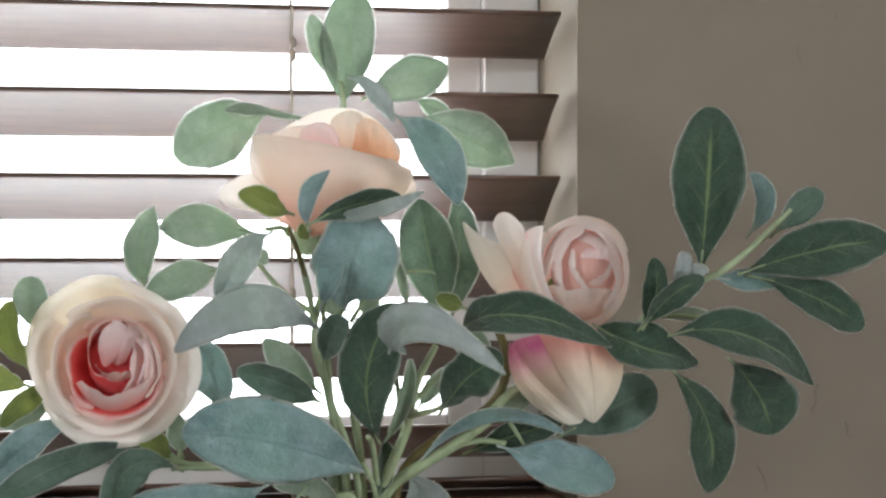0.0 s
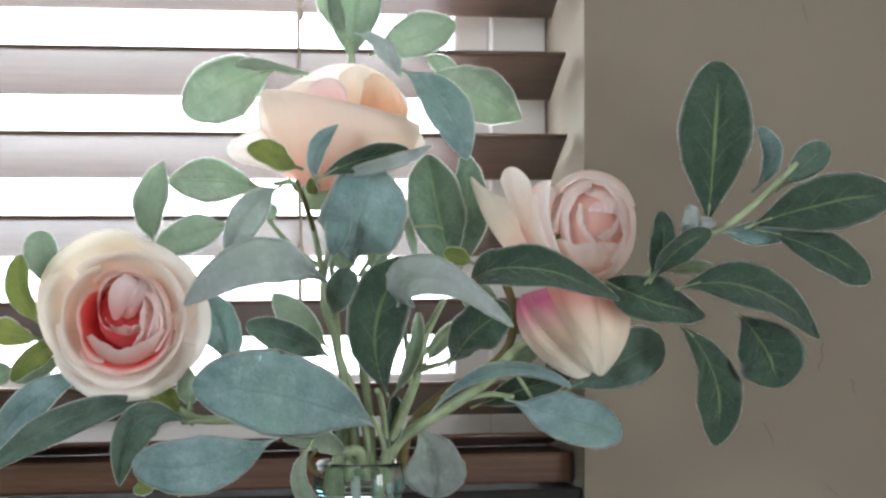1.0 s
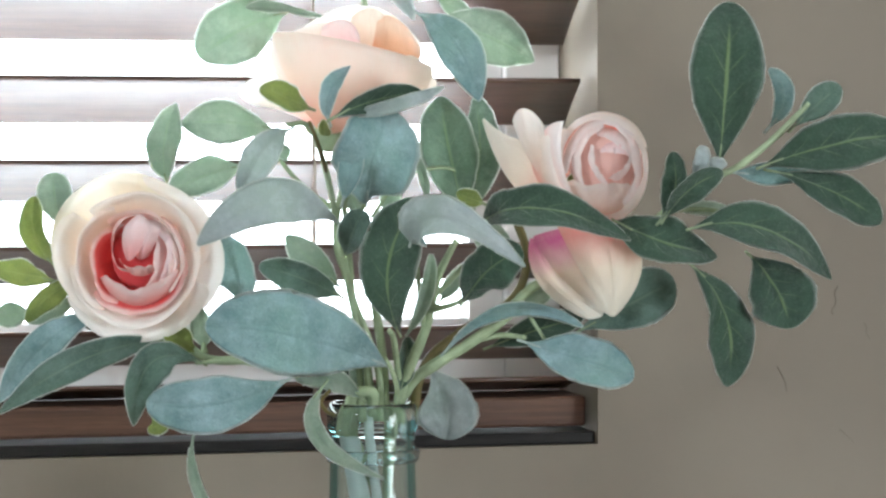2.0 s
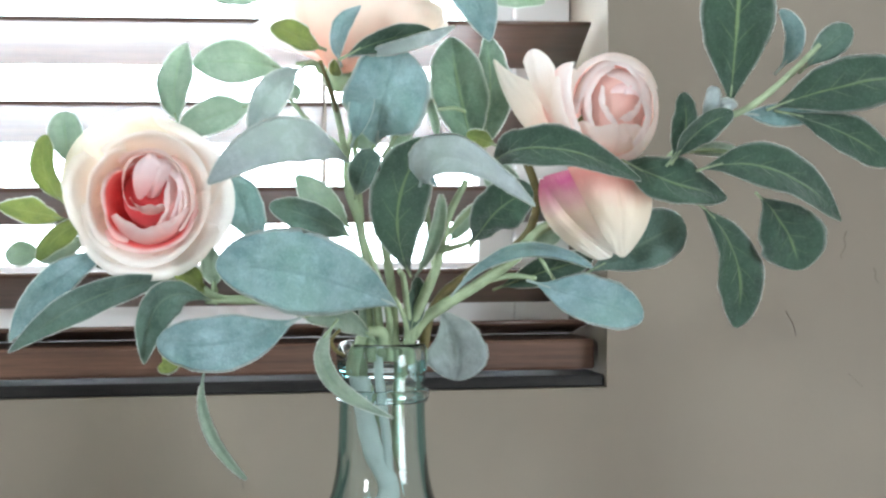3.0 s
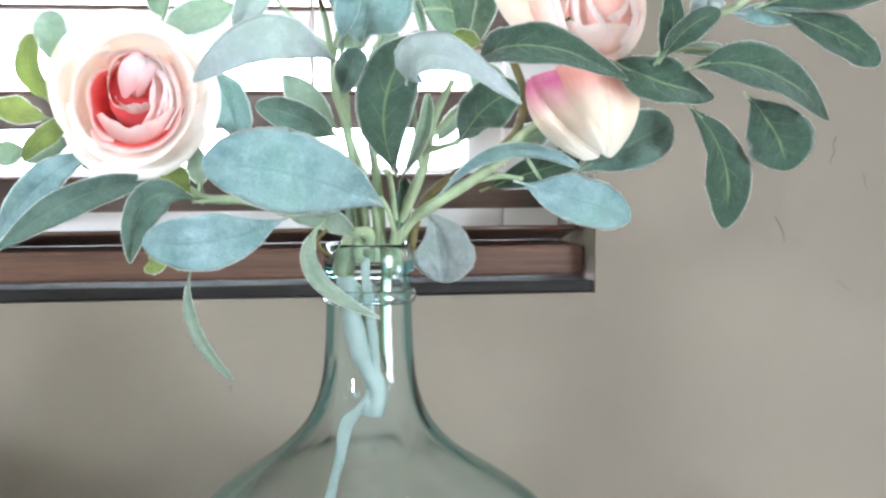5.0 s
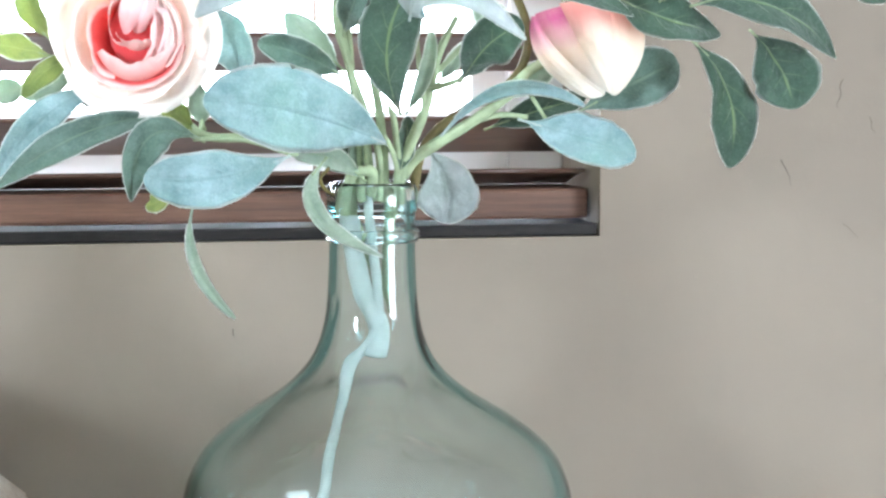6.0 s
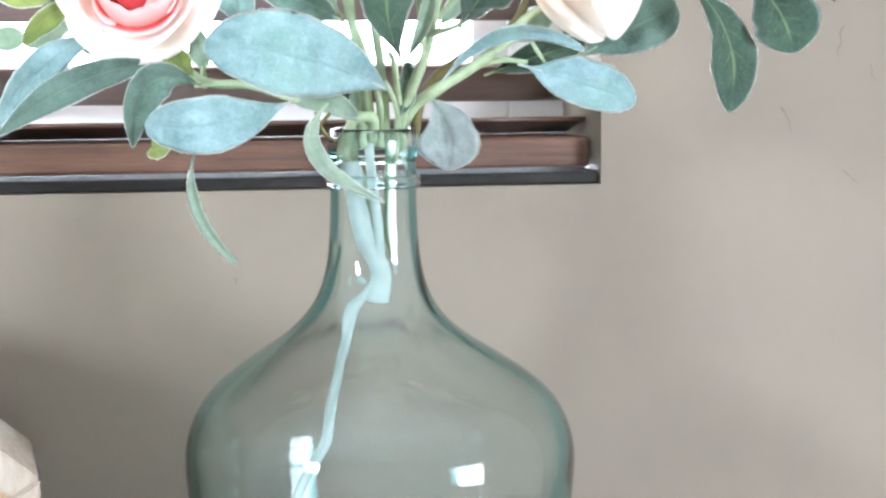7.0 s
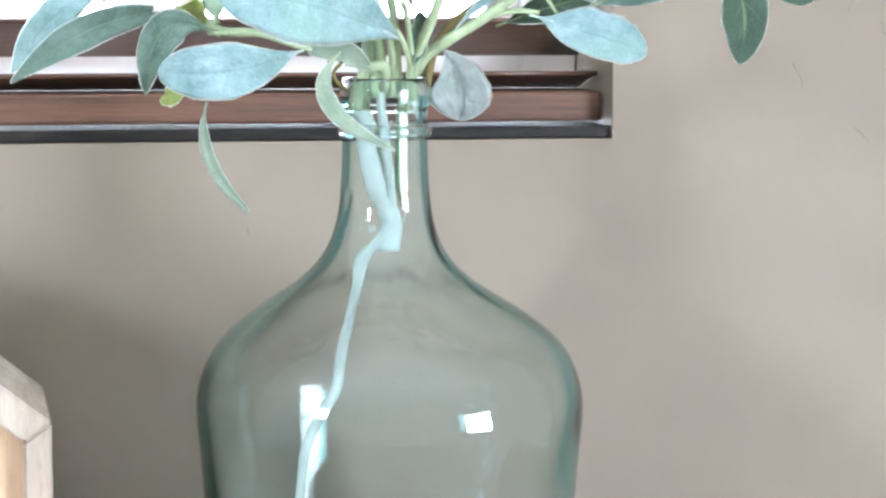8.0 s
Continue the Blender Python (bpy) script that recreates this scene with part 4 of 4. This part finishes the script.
stem(side, [(0.0113, -0.155, 0.3906), (0.0104, -0.155, 0.3656), (0.01, -0.15, 0.3401), (0.0113, -0.15, 0.3179)], 0.0035, 0.003, STEM, "stem_end")
stem(middle, [(-0.012, -0.152, 0.3875), (-0.0073, -0.152, 0.3656), (0.0042, -0.15, 0.3401)], 0.003, 0.0028, STEM, "stem_end")
# ---------------------------------------------------------------- the roses
ROSE_STEM_A = thing("rose_stem", (0.0, -0.16, 0.38), "open cream and blush cloth rose with a coral heart", "artificial rose", "roses")
ROSE_STEM_B = thing("rose_stem", (0.0, -0.16, 0.38), "cream and peach cloth rose opening upward over grey leaves", "artificial rose", "roses")
ROSE_STEM_C = thing("rose_stem", (0.0, -0.16, 0.38), "half-open pale pink cloth rose with one hanging cream petal", "artificial rose", "roses")
leaf(ROSE_STEM_A, (-0.17, -0.15, 0.4892), (-0.1734, -0.155, 0.5187), 0.0192, GREEN, bow=(-0.0009, -0.0075, 0.0005))
leaf(ROSE_STEM_A, (-0.1731, -0.165, 0.4684), (-0.1843, -0.17, 0.5061), 0.0154, LIME, bow=(-0.0054, -0.0075, -0.0019), roll=-20)
leaf(ROSE_STEM_A, (-0.174, -0.165, 0.4603), (-0.2095, -0.17, 0.4681), 0.0148, LIME, bow=(0.0013, -0.0025, 0.0001), roll=15, blunt=0.8)
leaf(ROSE_STEM_A, (-0.1603, -0.16, 0.4576), (-0.188, -0.165, 0.4383), 0.0131, LIME, bow=(-0.0008, -0.0025, 0.0055), roll=-30)
leaf(ROSE_STEM_A, (-0.1607, -0.155, 0.4489), (-0.1888, -0.155, 0.439), 0.0143, GREEN, bow=(-0.0003, 0.0, 0.0008))
leaf(ROSE_STEM_A, (-0.1853, -0.15, 0.4438), (-0.2047, -0.15, 0.4396), 0.0138, GREEN)
leaf(ROSE_STEM_A, (-0.0936, -0.17, 0.4237), (-0.097, -0.175, 0.4453), 0.0118, GREEN, bow=(-0.0009, -0.0025, -0.0013))
leaf(ROSE_STEM_A, (-0.0981, -0.17, 0.4208), (-0.1167, -0.175, 0.435), 0.0136, LIME, bow=(-0.0006, -0.0055, 0.0011), roll=20)
stem(ROSE_STEM_A, [(-0.0065, -0.165, 0.3815), (-0.011, -0.168, 0.3989), (-0.0276, -0.17, 0.4056), (-0.0649, -0.172, 0.4157), (-0.0923, -0.172, 0.4178), (-0.1072, -0.17, 0.43), (-0.1205, -0.168, 0.4483), (-0.13, -0.165, 0.4695)], 0.0026, 0.0022, STEM, "stem")
stem(ROSE_STEM_A, [(-0.0953, -0.172, 0.4178), (-0.0947, -0.172, 0.4299), (-0.0958, -0.172, 0.4391)], 0.0013, 0.001, STEM, "stem")
stem(ROSE_STEM_B, [(0.0074, -0.158, 0.3805), (0.006, -0.158, 0.4149), (0.0004, -0.155, 0.4553), (-0.0084, -0.152, 0.499), (-0.0151, -0.155, 0.527), (-0.0216, -0.16, 0.5393)], 0.0026, 0.0022, STEM, "stem")
stem(ROSE_STEM_C, [(0.0217, -0.158, 0.3802), (0.0284, -0.165, 0.4118), (0.048, -0.17, 0.4304), (0.07, -0.172, 0.4427), (0.0807, -0.174, 0.4551), (0.084, -0.174, 0.4737), (0.0765, -0.172, 0.4955), (0.0702, -0.172, 0.5065)], 0.0028, 0.0024, BROWN_STEM, "stem")
leaf(ROSE_STEM_C, (0.0786, -0.17, 0.4674), (0.0546, -0.17, 0.4879), 0.0177, GREEN, bow=(-0.0008, 0.0, 0.0023))
leaf(ROSE_STEM_C, (0.0716, -0.165, 0.436), (0.1008, -0.165, 0.4544), 0.0154, GREEN, bow=(0.0, 0.0, 0.0016))
leaf(ROSE_STEM_C, (0.0606, -0.172, 0.5003), (0.044, -0.175, 0.5066), 0.01, LIME)
ROSE_A = (-0.1335, -0.175, 0.4732)
ROSE_B = (-0.0139, -0.165, 0.5728)
ROSE_C = (0.1223, -0.19, 0.5206)
PETAL_AT = (0.1104, -0.198, 0.4626)


def facing(at, unit):
    """A frame at a flower that faces into the room, x along the wall, z out of the flower; lengths in units of about 0.3 mm."""
    z = Vector((-0.2229, -0.9748, -0.002)).normalized()
    x = Vector((0, 0, 1)).cross(z).normalized()
    return Matrix.Translation(at) @ Matrix((x, z.cross(x), z)).transposed().to_4x4() @ Matrix.Scale(unit, 4)


def through_three(a, b, c, t):
    """The parabola that takes a, b and c at 0, 0.5 and 1."""
    return a * (1 - t) * (1 - 2 * t) + b * 4 * t * (1 - t) + c * t * (2 * t - 1)


def rose_petal(parent, m, centre, span, rim, high, foot, deep, belly, mat, lip=4.0, tip=0.26, label=""):
    """A petal wrapped round a centre through the angles of span: from the foot's radius at the depth deep out to the rim's radii
    and heights (start, middle, end), bulging by belly, its edge rolled over by lip."""
    LEAF_SEED[0] += 1
    seed = LEAF_SEED[0] * 3.77
    n, k = 20, 25
    rows = []
    for i in range(n + 1):
        row = []
        for j in range(k):
            u = j / (k - 1)
            w = abs(2 * u - 1)
            ang = radians(span[0] + (span[1] - span[0]) * u)
            v = i / n * (1 - tip * w ** 4 + 0.05 * noise.noise(Vector((u * 3.1 + seed, 0, seed))))
            r = foot + (through_three(*rim, u) - foot) * v + belly * math.sin(math.pi * min(1.0, v)) ** 0.8
            z = deep + (through_three(*high, u) - deep) * v ** 1.25
            roll = max(0.0, i / n - 0.82) / 0.18
            r += lip * roll ** 1.5
            z -= lip * 0.8 * roll ** 2.5
            bump = 9.0 * noise.noise(Vector((u * 2.3 + seed, v * 1.8, seed))) * v + 3.4 * noise.noise(Vector((u * 7.0 + seed, v * 3.0, seed + 9))) * v * v
            r += bump
            p = m @ Vector((centre[0] + r * math.cos(ang), centre[1] + r * math.sin(ang), z + 0.6 * bump))
            nor = (m.to_3x3() @ Vector((-math.cos(ang), -math.sin(ang), 0.5))).normalized()
            row.append((p, nor, u, i / n))
        rows.append(row)
    return sheet("petal", parent, rows, (mat,), 0.0, label)


def loose_petal(parent, m, foot, waist, rim, mat, label="", curl=5.0):
    """A petal spread between three curves, at its foot, its waist and its rim, each given by its two ends and its middle."""
    LEAF_SEED[0] += 1
    seed = LEAF_SEED[0] * 2.91
    n = 22
    curves = [[Vector(q) for q in c] for c in (foot, waist, rim)]
    rows = []
    for i in range(n + 1):
        v = i / n
        row = []
        for j in range(n + 1):
            u = j / n
            w = abs(2 * u - 1)
            vv = v * (1 - 0.05 * w ** 5)
            a, b, c = (through_three(*q, u) for q in curves)
            p = through_three(a, b, c, vv)
            ruck = 6.0 * noise.noise(Vector((u * 2.1 + seed, vv * 2.0, seed))) + 3.0 * noise.noise(Vector((u * 6.5 + seed, vv * 5.0, seed)))
            edge = max(0.0, v - 0.85) / 0.15
            side = max(0.0, w - 0.84) / 0.16
            p = p + Vector((0, 0, ruck * (0.3 + v) - curl * (edge ** 2 + 0.5 * side ** 2 * v)))
            row.append((m @ p, (m.to_3x3() @ Vector((0, 0, 1))).normalized(), u, v))
        rows.append(row)
    return sheet("petal", parent, rows, (mat,), 0.0, label)


def calyx(parent, at, axis, r, size=0.022):
    z = Vector(axis).normalized()
    x = Vector((0.3, 0.1, 1)).cross(z).normalized()
    m = Matrix.Translation(at) @ Matrix((x, z.cross(x), z)).transposed().to_4x4()
    bm = bmesh.new()
    bmesh.ops.create_uvsphere(bm, u_segments=14, v_segments=10, radius=r, matrix=m @ Matrix.Diagonal((1, 1, 1.3, 1)))
    part("calyx", bm, STEM, parent, "green calyx")
    for k in range(5):
        a = 2 * math.pi * k / 5 + 0.3
        p = lambda rr, h: tuple(m @ Vector((rr * math.cos(a), rr * math.sin(a), h)))
        leaf(parent, p(r * 0.8, 0.0), p(r * 2.2, size * 0.35), size * 0.34, LIME, bow=tuple((m.to_3x3() @ Vector((0, 0, -0.003)))), face=tuple(m.to_3x3() @ Vector((0, 0, -1))))


def blush_rose():
    """The open rose that faces into the room: flat outer petals, a coral cup, a closed bud leaning inward at its heart."""
    r, m = ROSE_STEM_A, facing(ROSE_A, 0.000298)
    o = (0, 0)
    rose_petal(r, m, o, (-62, 48), (140, 142, 140), (-26, -16, -26), 25, -62, 26, PETAL_OUT, 16)
    rose_petal(r, m, o, (-8, 108), (140, 135, 130), (-18, -4, -14), 25, -58, 26, PETAL_OUT, 15)
    rose_petal(r, m, o, (62, 216), (126, 132, 126), (-8, 4, -6), 25, -54, 26, PETAL_CREAM, 18)
    rose_petal(r, m, o, (202, 338), (116, 136, 138), (6, 16, 2), 25, -50, 28, PETAL_OUT, 16)
    rose_petal(r, m, (8, 4), (146, 256), (130, 124, 118), (20, 26, 16), 24, -48, 28, PETAL_OUT, 15)
    rose_petal(r, m, o, (188, 368), (98, 108, 112), (28, 34, 28), 22, -46, 28, PETAL_OUT, 12)
    rose_petal(r, m, o, (2, 132), (112, 106, 92), (28, 38, 40), 22, -44, 28, PETAL_OUT, 13)
    rose_petal(r, m, o, (108, 244), (84, 88, 98), (42, 46, 40), 22, -42, 24, PETAL_OUT, 10)
    rose_petal(r, m, (4, 0), (-18, 126), (94, 82, 72), (40, 46, 46), 20, -40, 18, PETAL_MID, 5)
    rose_petal(r, m, (4, 0), (222, 362), (92, 97, 94), (32, 34, 40), 30, -40, 16, PETAL_CORAL, 5)
    rose_petal(r, m, (4, 0), (128, 252), (58, 68, 88), (54, 52, 38), 30, -40, 10, PETAL_CORAL, 5)
    rose_petal(r, m, (8, 0), (-48, 42), (86, 84, 76), (46, 48, 48), 24, -36, 14, PETAL_MID, 4)
    rose_petal(r, m, (10, 2), (-42, 34), (74, 70, 64), (52, 54, 54), 24, -30, 12, PETAL_MID, 4)
    rose_petal(r, m, (20, -5), (204, 346), (50, 46, 48), (60, 66, 62), 76, -26, 20, PETAL_HEART, 4, 0.08)
    rose_petal(r, m, (16, 2), (-80, 60), (66, 58, 56), (52, 58, 54), 70, -24, 16, PETAL_MID, 4, 0.1)
    rose_petal(r, m, (20, 4), (-66, 78), (56, 46, 48), (60, 66, 62), 64, -20, 12, PETAL_IN, 4, 0.1)
    rose_petal(r, m, (22, 18), (24, 168), (46, 48, 40), (62, 70, 66), 56, -14, 8, PETAL_MID, 3, 0.1)
    rose_petal(r, m, (24, 0), (-84, 58), (44, 26, 40), (64, 72, 66), 56, -10, 10, PETAL_HEART, 3, 0.1)
    rose_petal(r, m, (14, 12), (112, 268), (42, 34, 34), (74, 70, 66), 44, -12, 6, PETAL_HEART, 3, 0.1)
    rose_petal(r, m, (22, 8), (196, 318), (26, 26, 22), (70, 76, 74), 46, 0, 6, PETAL_MID, 2, 0.1)
    loose_petal(r, m, ((-2, 0, 56), (6, -6, 64), (16, 2, 58)), ((-6, 38, 72), (16, 36, 90), (44, 40, 74)), ((6, 64, 70), (26, 74, 80), (42, 64, 70)), PETAL_TEAR, "", 12)
    loose_petal(r, m, ((14, 0, 40), (26, -4, 52), (38, 2, 44)), ((20, 34, 62), (36, 32, 80), (56, 36, 62)), ((30, 58, 60), (46, 66, 68), (58, 54, 58)), PETAL_TEAR, "", 12)
    core = bmesh.new()
    bmesh.ops.create_uvsphere(core, u_segments=16, v_segments=12, radius=1.0, matrix=m @ pose(18, -2, -2) @ Matrix.Diagonal((52, 58, 44, 1)))
    part("heart", core, PETAL_CORE, r, "rolled coral heart of the rose")
    calyx(r, m @ Vector((0, 0, -64)), m.to_3x3() @ Vector((0, 0, 1)), 0.0085)


def upper_rose():
    """The rose seen from its side, opening upward."""
    r, m = ROSE_STEM_B, facing(ROSE_B, 0.0003066)
    loose_petal(r, m, ((-60, -40, -40), (0, -40, -50), (60, -40, -40)), ((-106, 30, -28), (10, 40, -52), (120, 10, -34)), ((-106, 66, -18), (22, 122, -44), (126, 58, -24)), PETAL_PEACH)
    loose_petal(r, m, ((20, -40, -20), (50, -40, -24), (70, -40, -20)), ((40, 35, -14), (84, 30, -22), (120, 12, -24)), ((52, 102, -20), (92, 92, -26), (126, 44, -22)), PETAL_ORANGE)
    loose_petal(r, m, ((0, -40, -20), (30, -40, -20), (60, -40, -20)), ((2, 45, -24), (42, 48, -18), (74, 42, -24)), ((4, 104, -30), (40, 116, -26), (66, 100, -26)), PETAL_PEACH)
    loose_petal(r, m, ((-60, -30, -10), (-30, -30, -15), (0, -30, -10)), ((-112, 40, 8), (-60, 48, -2), (0, 40, -8)), ((-114, 62, 12), (-70, 84, 0), (-22, 90, -16)), PETAL_OUT)
    loose_petal(r, m, ((-30, -30, 0), (0, -30, 5), (20, -30, 0)), ((-48, 40, 6), (-8, 46, 16), (22, 30, 12)), ((-44, 84, 2), (-4, 92, 8), (20, 66, 8)), PETAL_IN)
    loose_petal(r, m, ((-60, -90, -10), (-45, -90, 0), (-30, -90, 5)), ((-124, -22, -5), (-108, -14, 12), (-90, -10, 20)), ((-140, 38, 0), (-132, 66, 10), (-112, 72, 18)), PETAL_OUT)
    loose_petal(r, m, ((20, -90, 0), (40, -90, 5), (60, -80, 0)), ((84, -32, 22), (120, -38, 18), (142, -46, 0)), ((96, 28, 22), (126, 22, 18), (154, -12, -5)), PETAL_PEACH)
    loose_petal(r, m, ((-52, -108, 0), (-35, -114, 8), (-10, -104, 0)), ((-108, -14, 22), (8, -24, 72), (124, -44, 22)), ((-136, 78, 22), (5, 52, 58), (146, 16, 16)), PETAL_PEACH, "", 9)
    loose_petal(r, m, ((-55, -90, 0), (-50, -100, 5), (-40, -108, 0)), ((-118, -8, 0), (-126, -42, 12), (-112, -72, 2)), ((-150, 0, -8), (-194, -30, -2), (-172, -60, -8)), PETAL_OUT)
    core = bmesh.new()
    bmesh.ops.create_uvsphere(core, u_segments=16, v_segments=12, radius=1.0, matrix=m @ pose(5, -20, -10) @ Matrix.Diagonal((70, 62, 32, 1)))
    part("heart", core, PETAL_CORE, r, "rolled coral heart of the rose")
    calyx(r, m @ Vector((-35, -112, -12)), m.to_3x3() @ Vector((0.1, 1, 0)), 0.0075)


def wall_rose():
    """The globe-shaped rose: a rolled bud, petals peeled back on one side, a petal hanging under it."""
    r = ROSE_STEM_C
    flat = facing(ROSE_C, 0.000308)
    m = flat @ Matrix.Diagonal((0.86, 1, 1, 1))
    loose_petal(r, flat, ((-75, -92, 0), (-58, -94, 15), (-42, -92, 28)), ((-164, -24, -4), (-136, 2, 10), (-104, 18, 15)), ((-215, 98, -22), (-188, 70, -8), (-150, 48, 5)), PETAL_PEACH, "", 8)
    loose_petal(r, flat, ((-62, -92, 18), (-50, -90, 28), (-40, -86, 36)), ((-128, 12, 18), (-112, 18, 36), (-92, 24, 40)), ((-160, 88, -2), (-134, 104, 12), (-100, 74, 18)), PETAL_OUT, "", 8)
    for a0, a1 in ((20, 156), (138, 276), (262, 400)):
        rose_petal(r, m, (0, 0), (a0, a1), (84, 80, 78), (40, 46, 42), 60, -72, 29, PETAL_OUT, 2, 0.05)
    rose_petal(r, m, (2, 2), (40, 190), (70, 62, 66), (56, 62, 60), 70, -20, 18, PETAL_BLUSH, 4, 0.06)
    rose_petal(r, m, (2, 2), (-60, 70), (66, 56, 60), (60, 68, 64), 70, -16, 18, PETAL_BLUSH, 4, 0.06)
    rose_petal(r, m, (4, 4), (92, 232), (58, 44, 46), (66, 74, 72), 62, 0, 14, PETAL_BLUSH, 4, 0.06)
    rose_petal(r, m, (8, 6), (-20, 112), (46, 34, 40), (72, 80, 74), 54, 6, 14, PETAL_BLUSH, 4, 0.08)
    rose_petal(r, m, (14, 8), (140, 262), (34, 22, 26), (78, 86, 80), 46, 20, 10, PETAL_BLUSH, 3, 0.08)
    rose_petal(r, m, (20, 10), (10, 150), (24, 14, 16), (82, 90, 84), 34, 30, 8, PETAL_IN, 3, 0.1)
    rose_petal(r, m, (20, 8), (250, 380), (26, 14, 18), (80, 88, 84), 38, 30, 8, PETAL_BLUSH, 3, 0.1)
    rose_petal(r, m, (0, 0), (200, 330), (50, 30, 44), (66, 80, 70), 78, -24, 26, PETAL_OUT, 3, 0.08)
    core = bmesh.new()
    bmesh.ops.create_uvsphere(core, u_segments=18, v_segments=14, radius=1.0, matrix=m @ pose(8, 4, 6) @ Matrix.Diagonal((62, 66, 66, 1)))
    part("heart", core, PETAL_SOFT, r, "rolled pale pink heart of the rose")
    loose_petal(r, flat, ((-125, 30, 0), (-120, -20, 5), (-60, -95, 10)), ((-110, 50, 26), (-104, -10, 40), (-54, -90, 40)), ((-90, 56, 50), (-84, -8, 62), (-43, -86, 56)), PETAL_OUT, "", 4)
    loose_petal(r, flat, ((-105, 60, 10), (-100, 0, 12), (-60, -80, 14)), ((-90, 76, 36), (-88, 5, 48), (-45, -84, 46)), ((-66, 80, 56), (-72, 8, 72), (-35, -88, 64)), PETAL_BLUSH, "", 4)
    hang = facing(PETAL_AT, 0.0003055)
    loose_petal(r, hang, ((-97, 64, -5), (-94, 62, 0), (-86, 64, 6)), ((-84, -16, 4), (-62, -12, 14), (-42, -4, 10)), ((-2, -82, 0), (20, -81, 6), (40, -72, 6)), PETAL_FALL, "", 3)
    loose_petal(r, hang, ((-92, 66, 2), (-20, 84, 28), (70, 88, 2)), ((-46, -4, 14), (25, 4, 44), (99, 12, 8)), ((34, -72, 8), (47, -74, 18), (58, -72, 6)), PETAL_FALL, "cream petal with a magenta foot hanging down", 3)
    loose_petal(r, hang, ((-50, 84, 30), (20, 92, 42), (74, 86, 6)), ((-8, 2, 44), (46, 4, 56), (101, 12, 10)), ((38, -73, 22), (50, -77, 22), (61, -70, 9)), PETAL_BACK, "", 3)
    loose_petal(r, hang, ((36, 84, 46), (56, 84, 36), (76, 84, 8)), ((46, 0, 60), (76, 5, 50), (102, 12, 12)), ((44, -73, 26), (52, -76, 24), (62, -70, 11)), PETAL_BACK, "", 3)
    calyx(r, flat @ Vector((-55, -70, -50)), flat.to_3x3() @ Vector((0.5, 0.4, 0.7)), 0.0085)


blush_rose()
upper_rose()
wall_rose()


def scuff(points):
    """A thin dark scratch on the wall paint."""
    tagged(finish("wall_scuff", tube([(x, -0.0001, z) for x, z in points], 0.00035, 0.0002, 5, 4), SCUFF), "thin dark scratch on the beige wall", "scuff")


scuff([(0.3207, 0.6631), (0.3218, 0.6584), (0.3241, 0.6512)])
scuff([(0.3469, 0.6847), (0.3481, 0.6811)])
scuff([(0.3354, 0.4457), (0.3331, 0.441), (0.3342, 0.4355), (0.3311, 0.4301), (0.3323, 0.4275)])
scuff([(0.3536, 0.4217), (0.3552, 0.418), (0.3548, 0.4151), (0.3575, 0.4114)])
scuff([(0.3365, 0.353), (0.3396, 0.3508), (0.3428, 0.3478), (0.3467, 0.3441)])
scuff([(0.2938, 0.3945), (0.2991, 0.3854), (0.3006, 0.3782)])
scuff([(-0.0578, 0.2941), (-0.0571, 0.2895)])
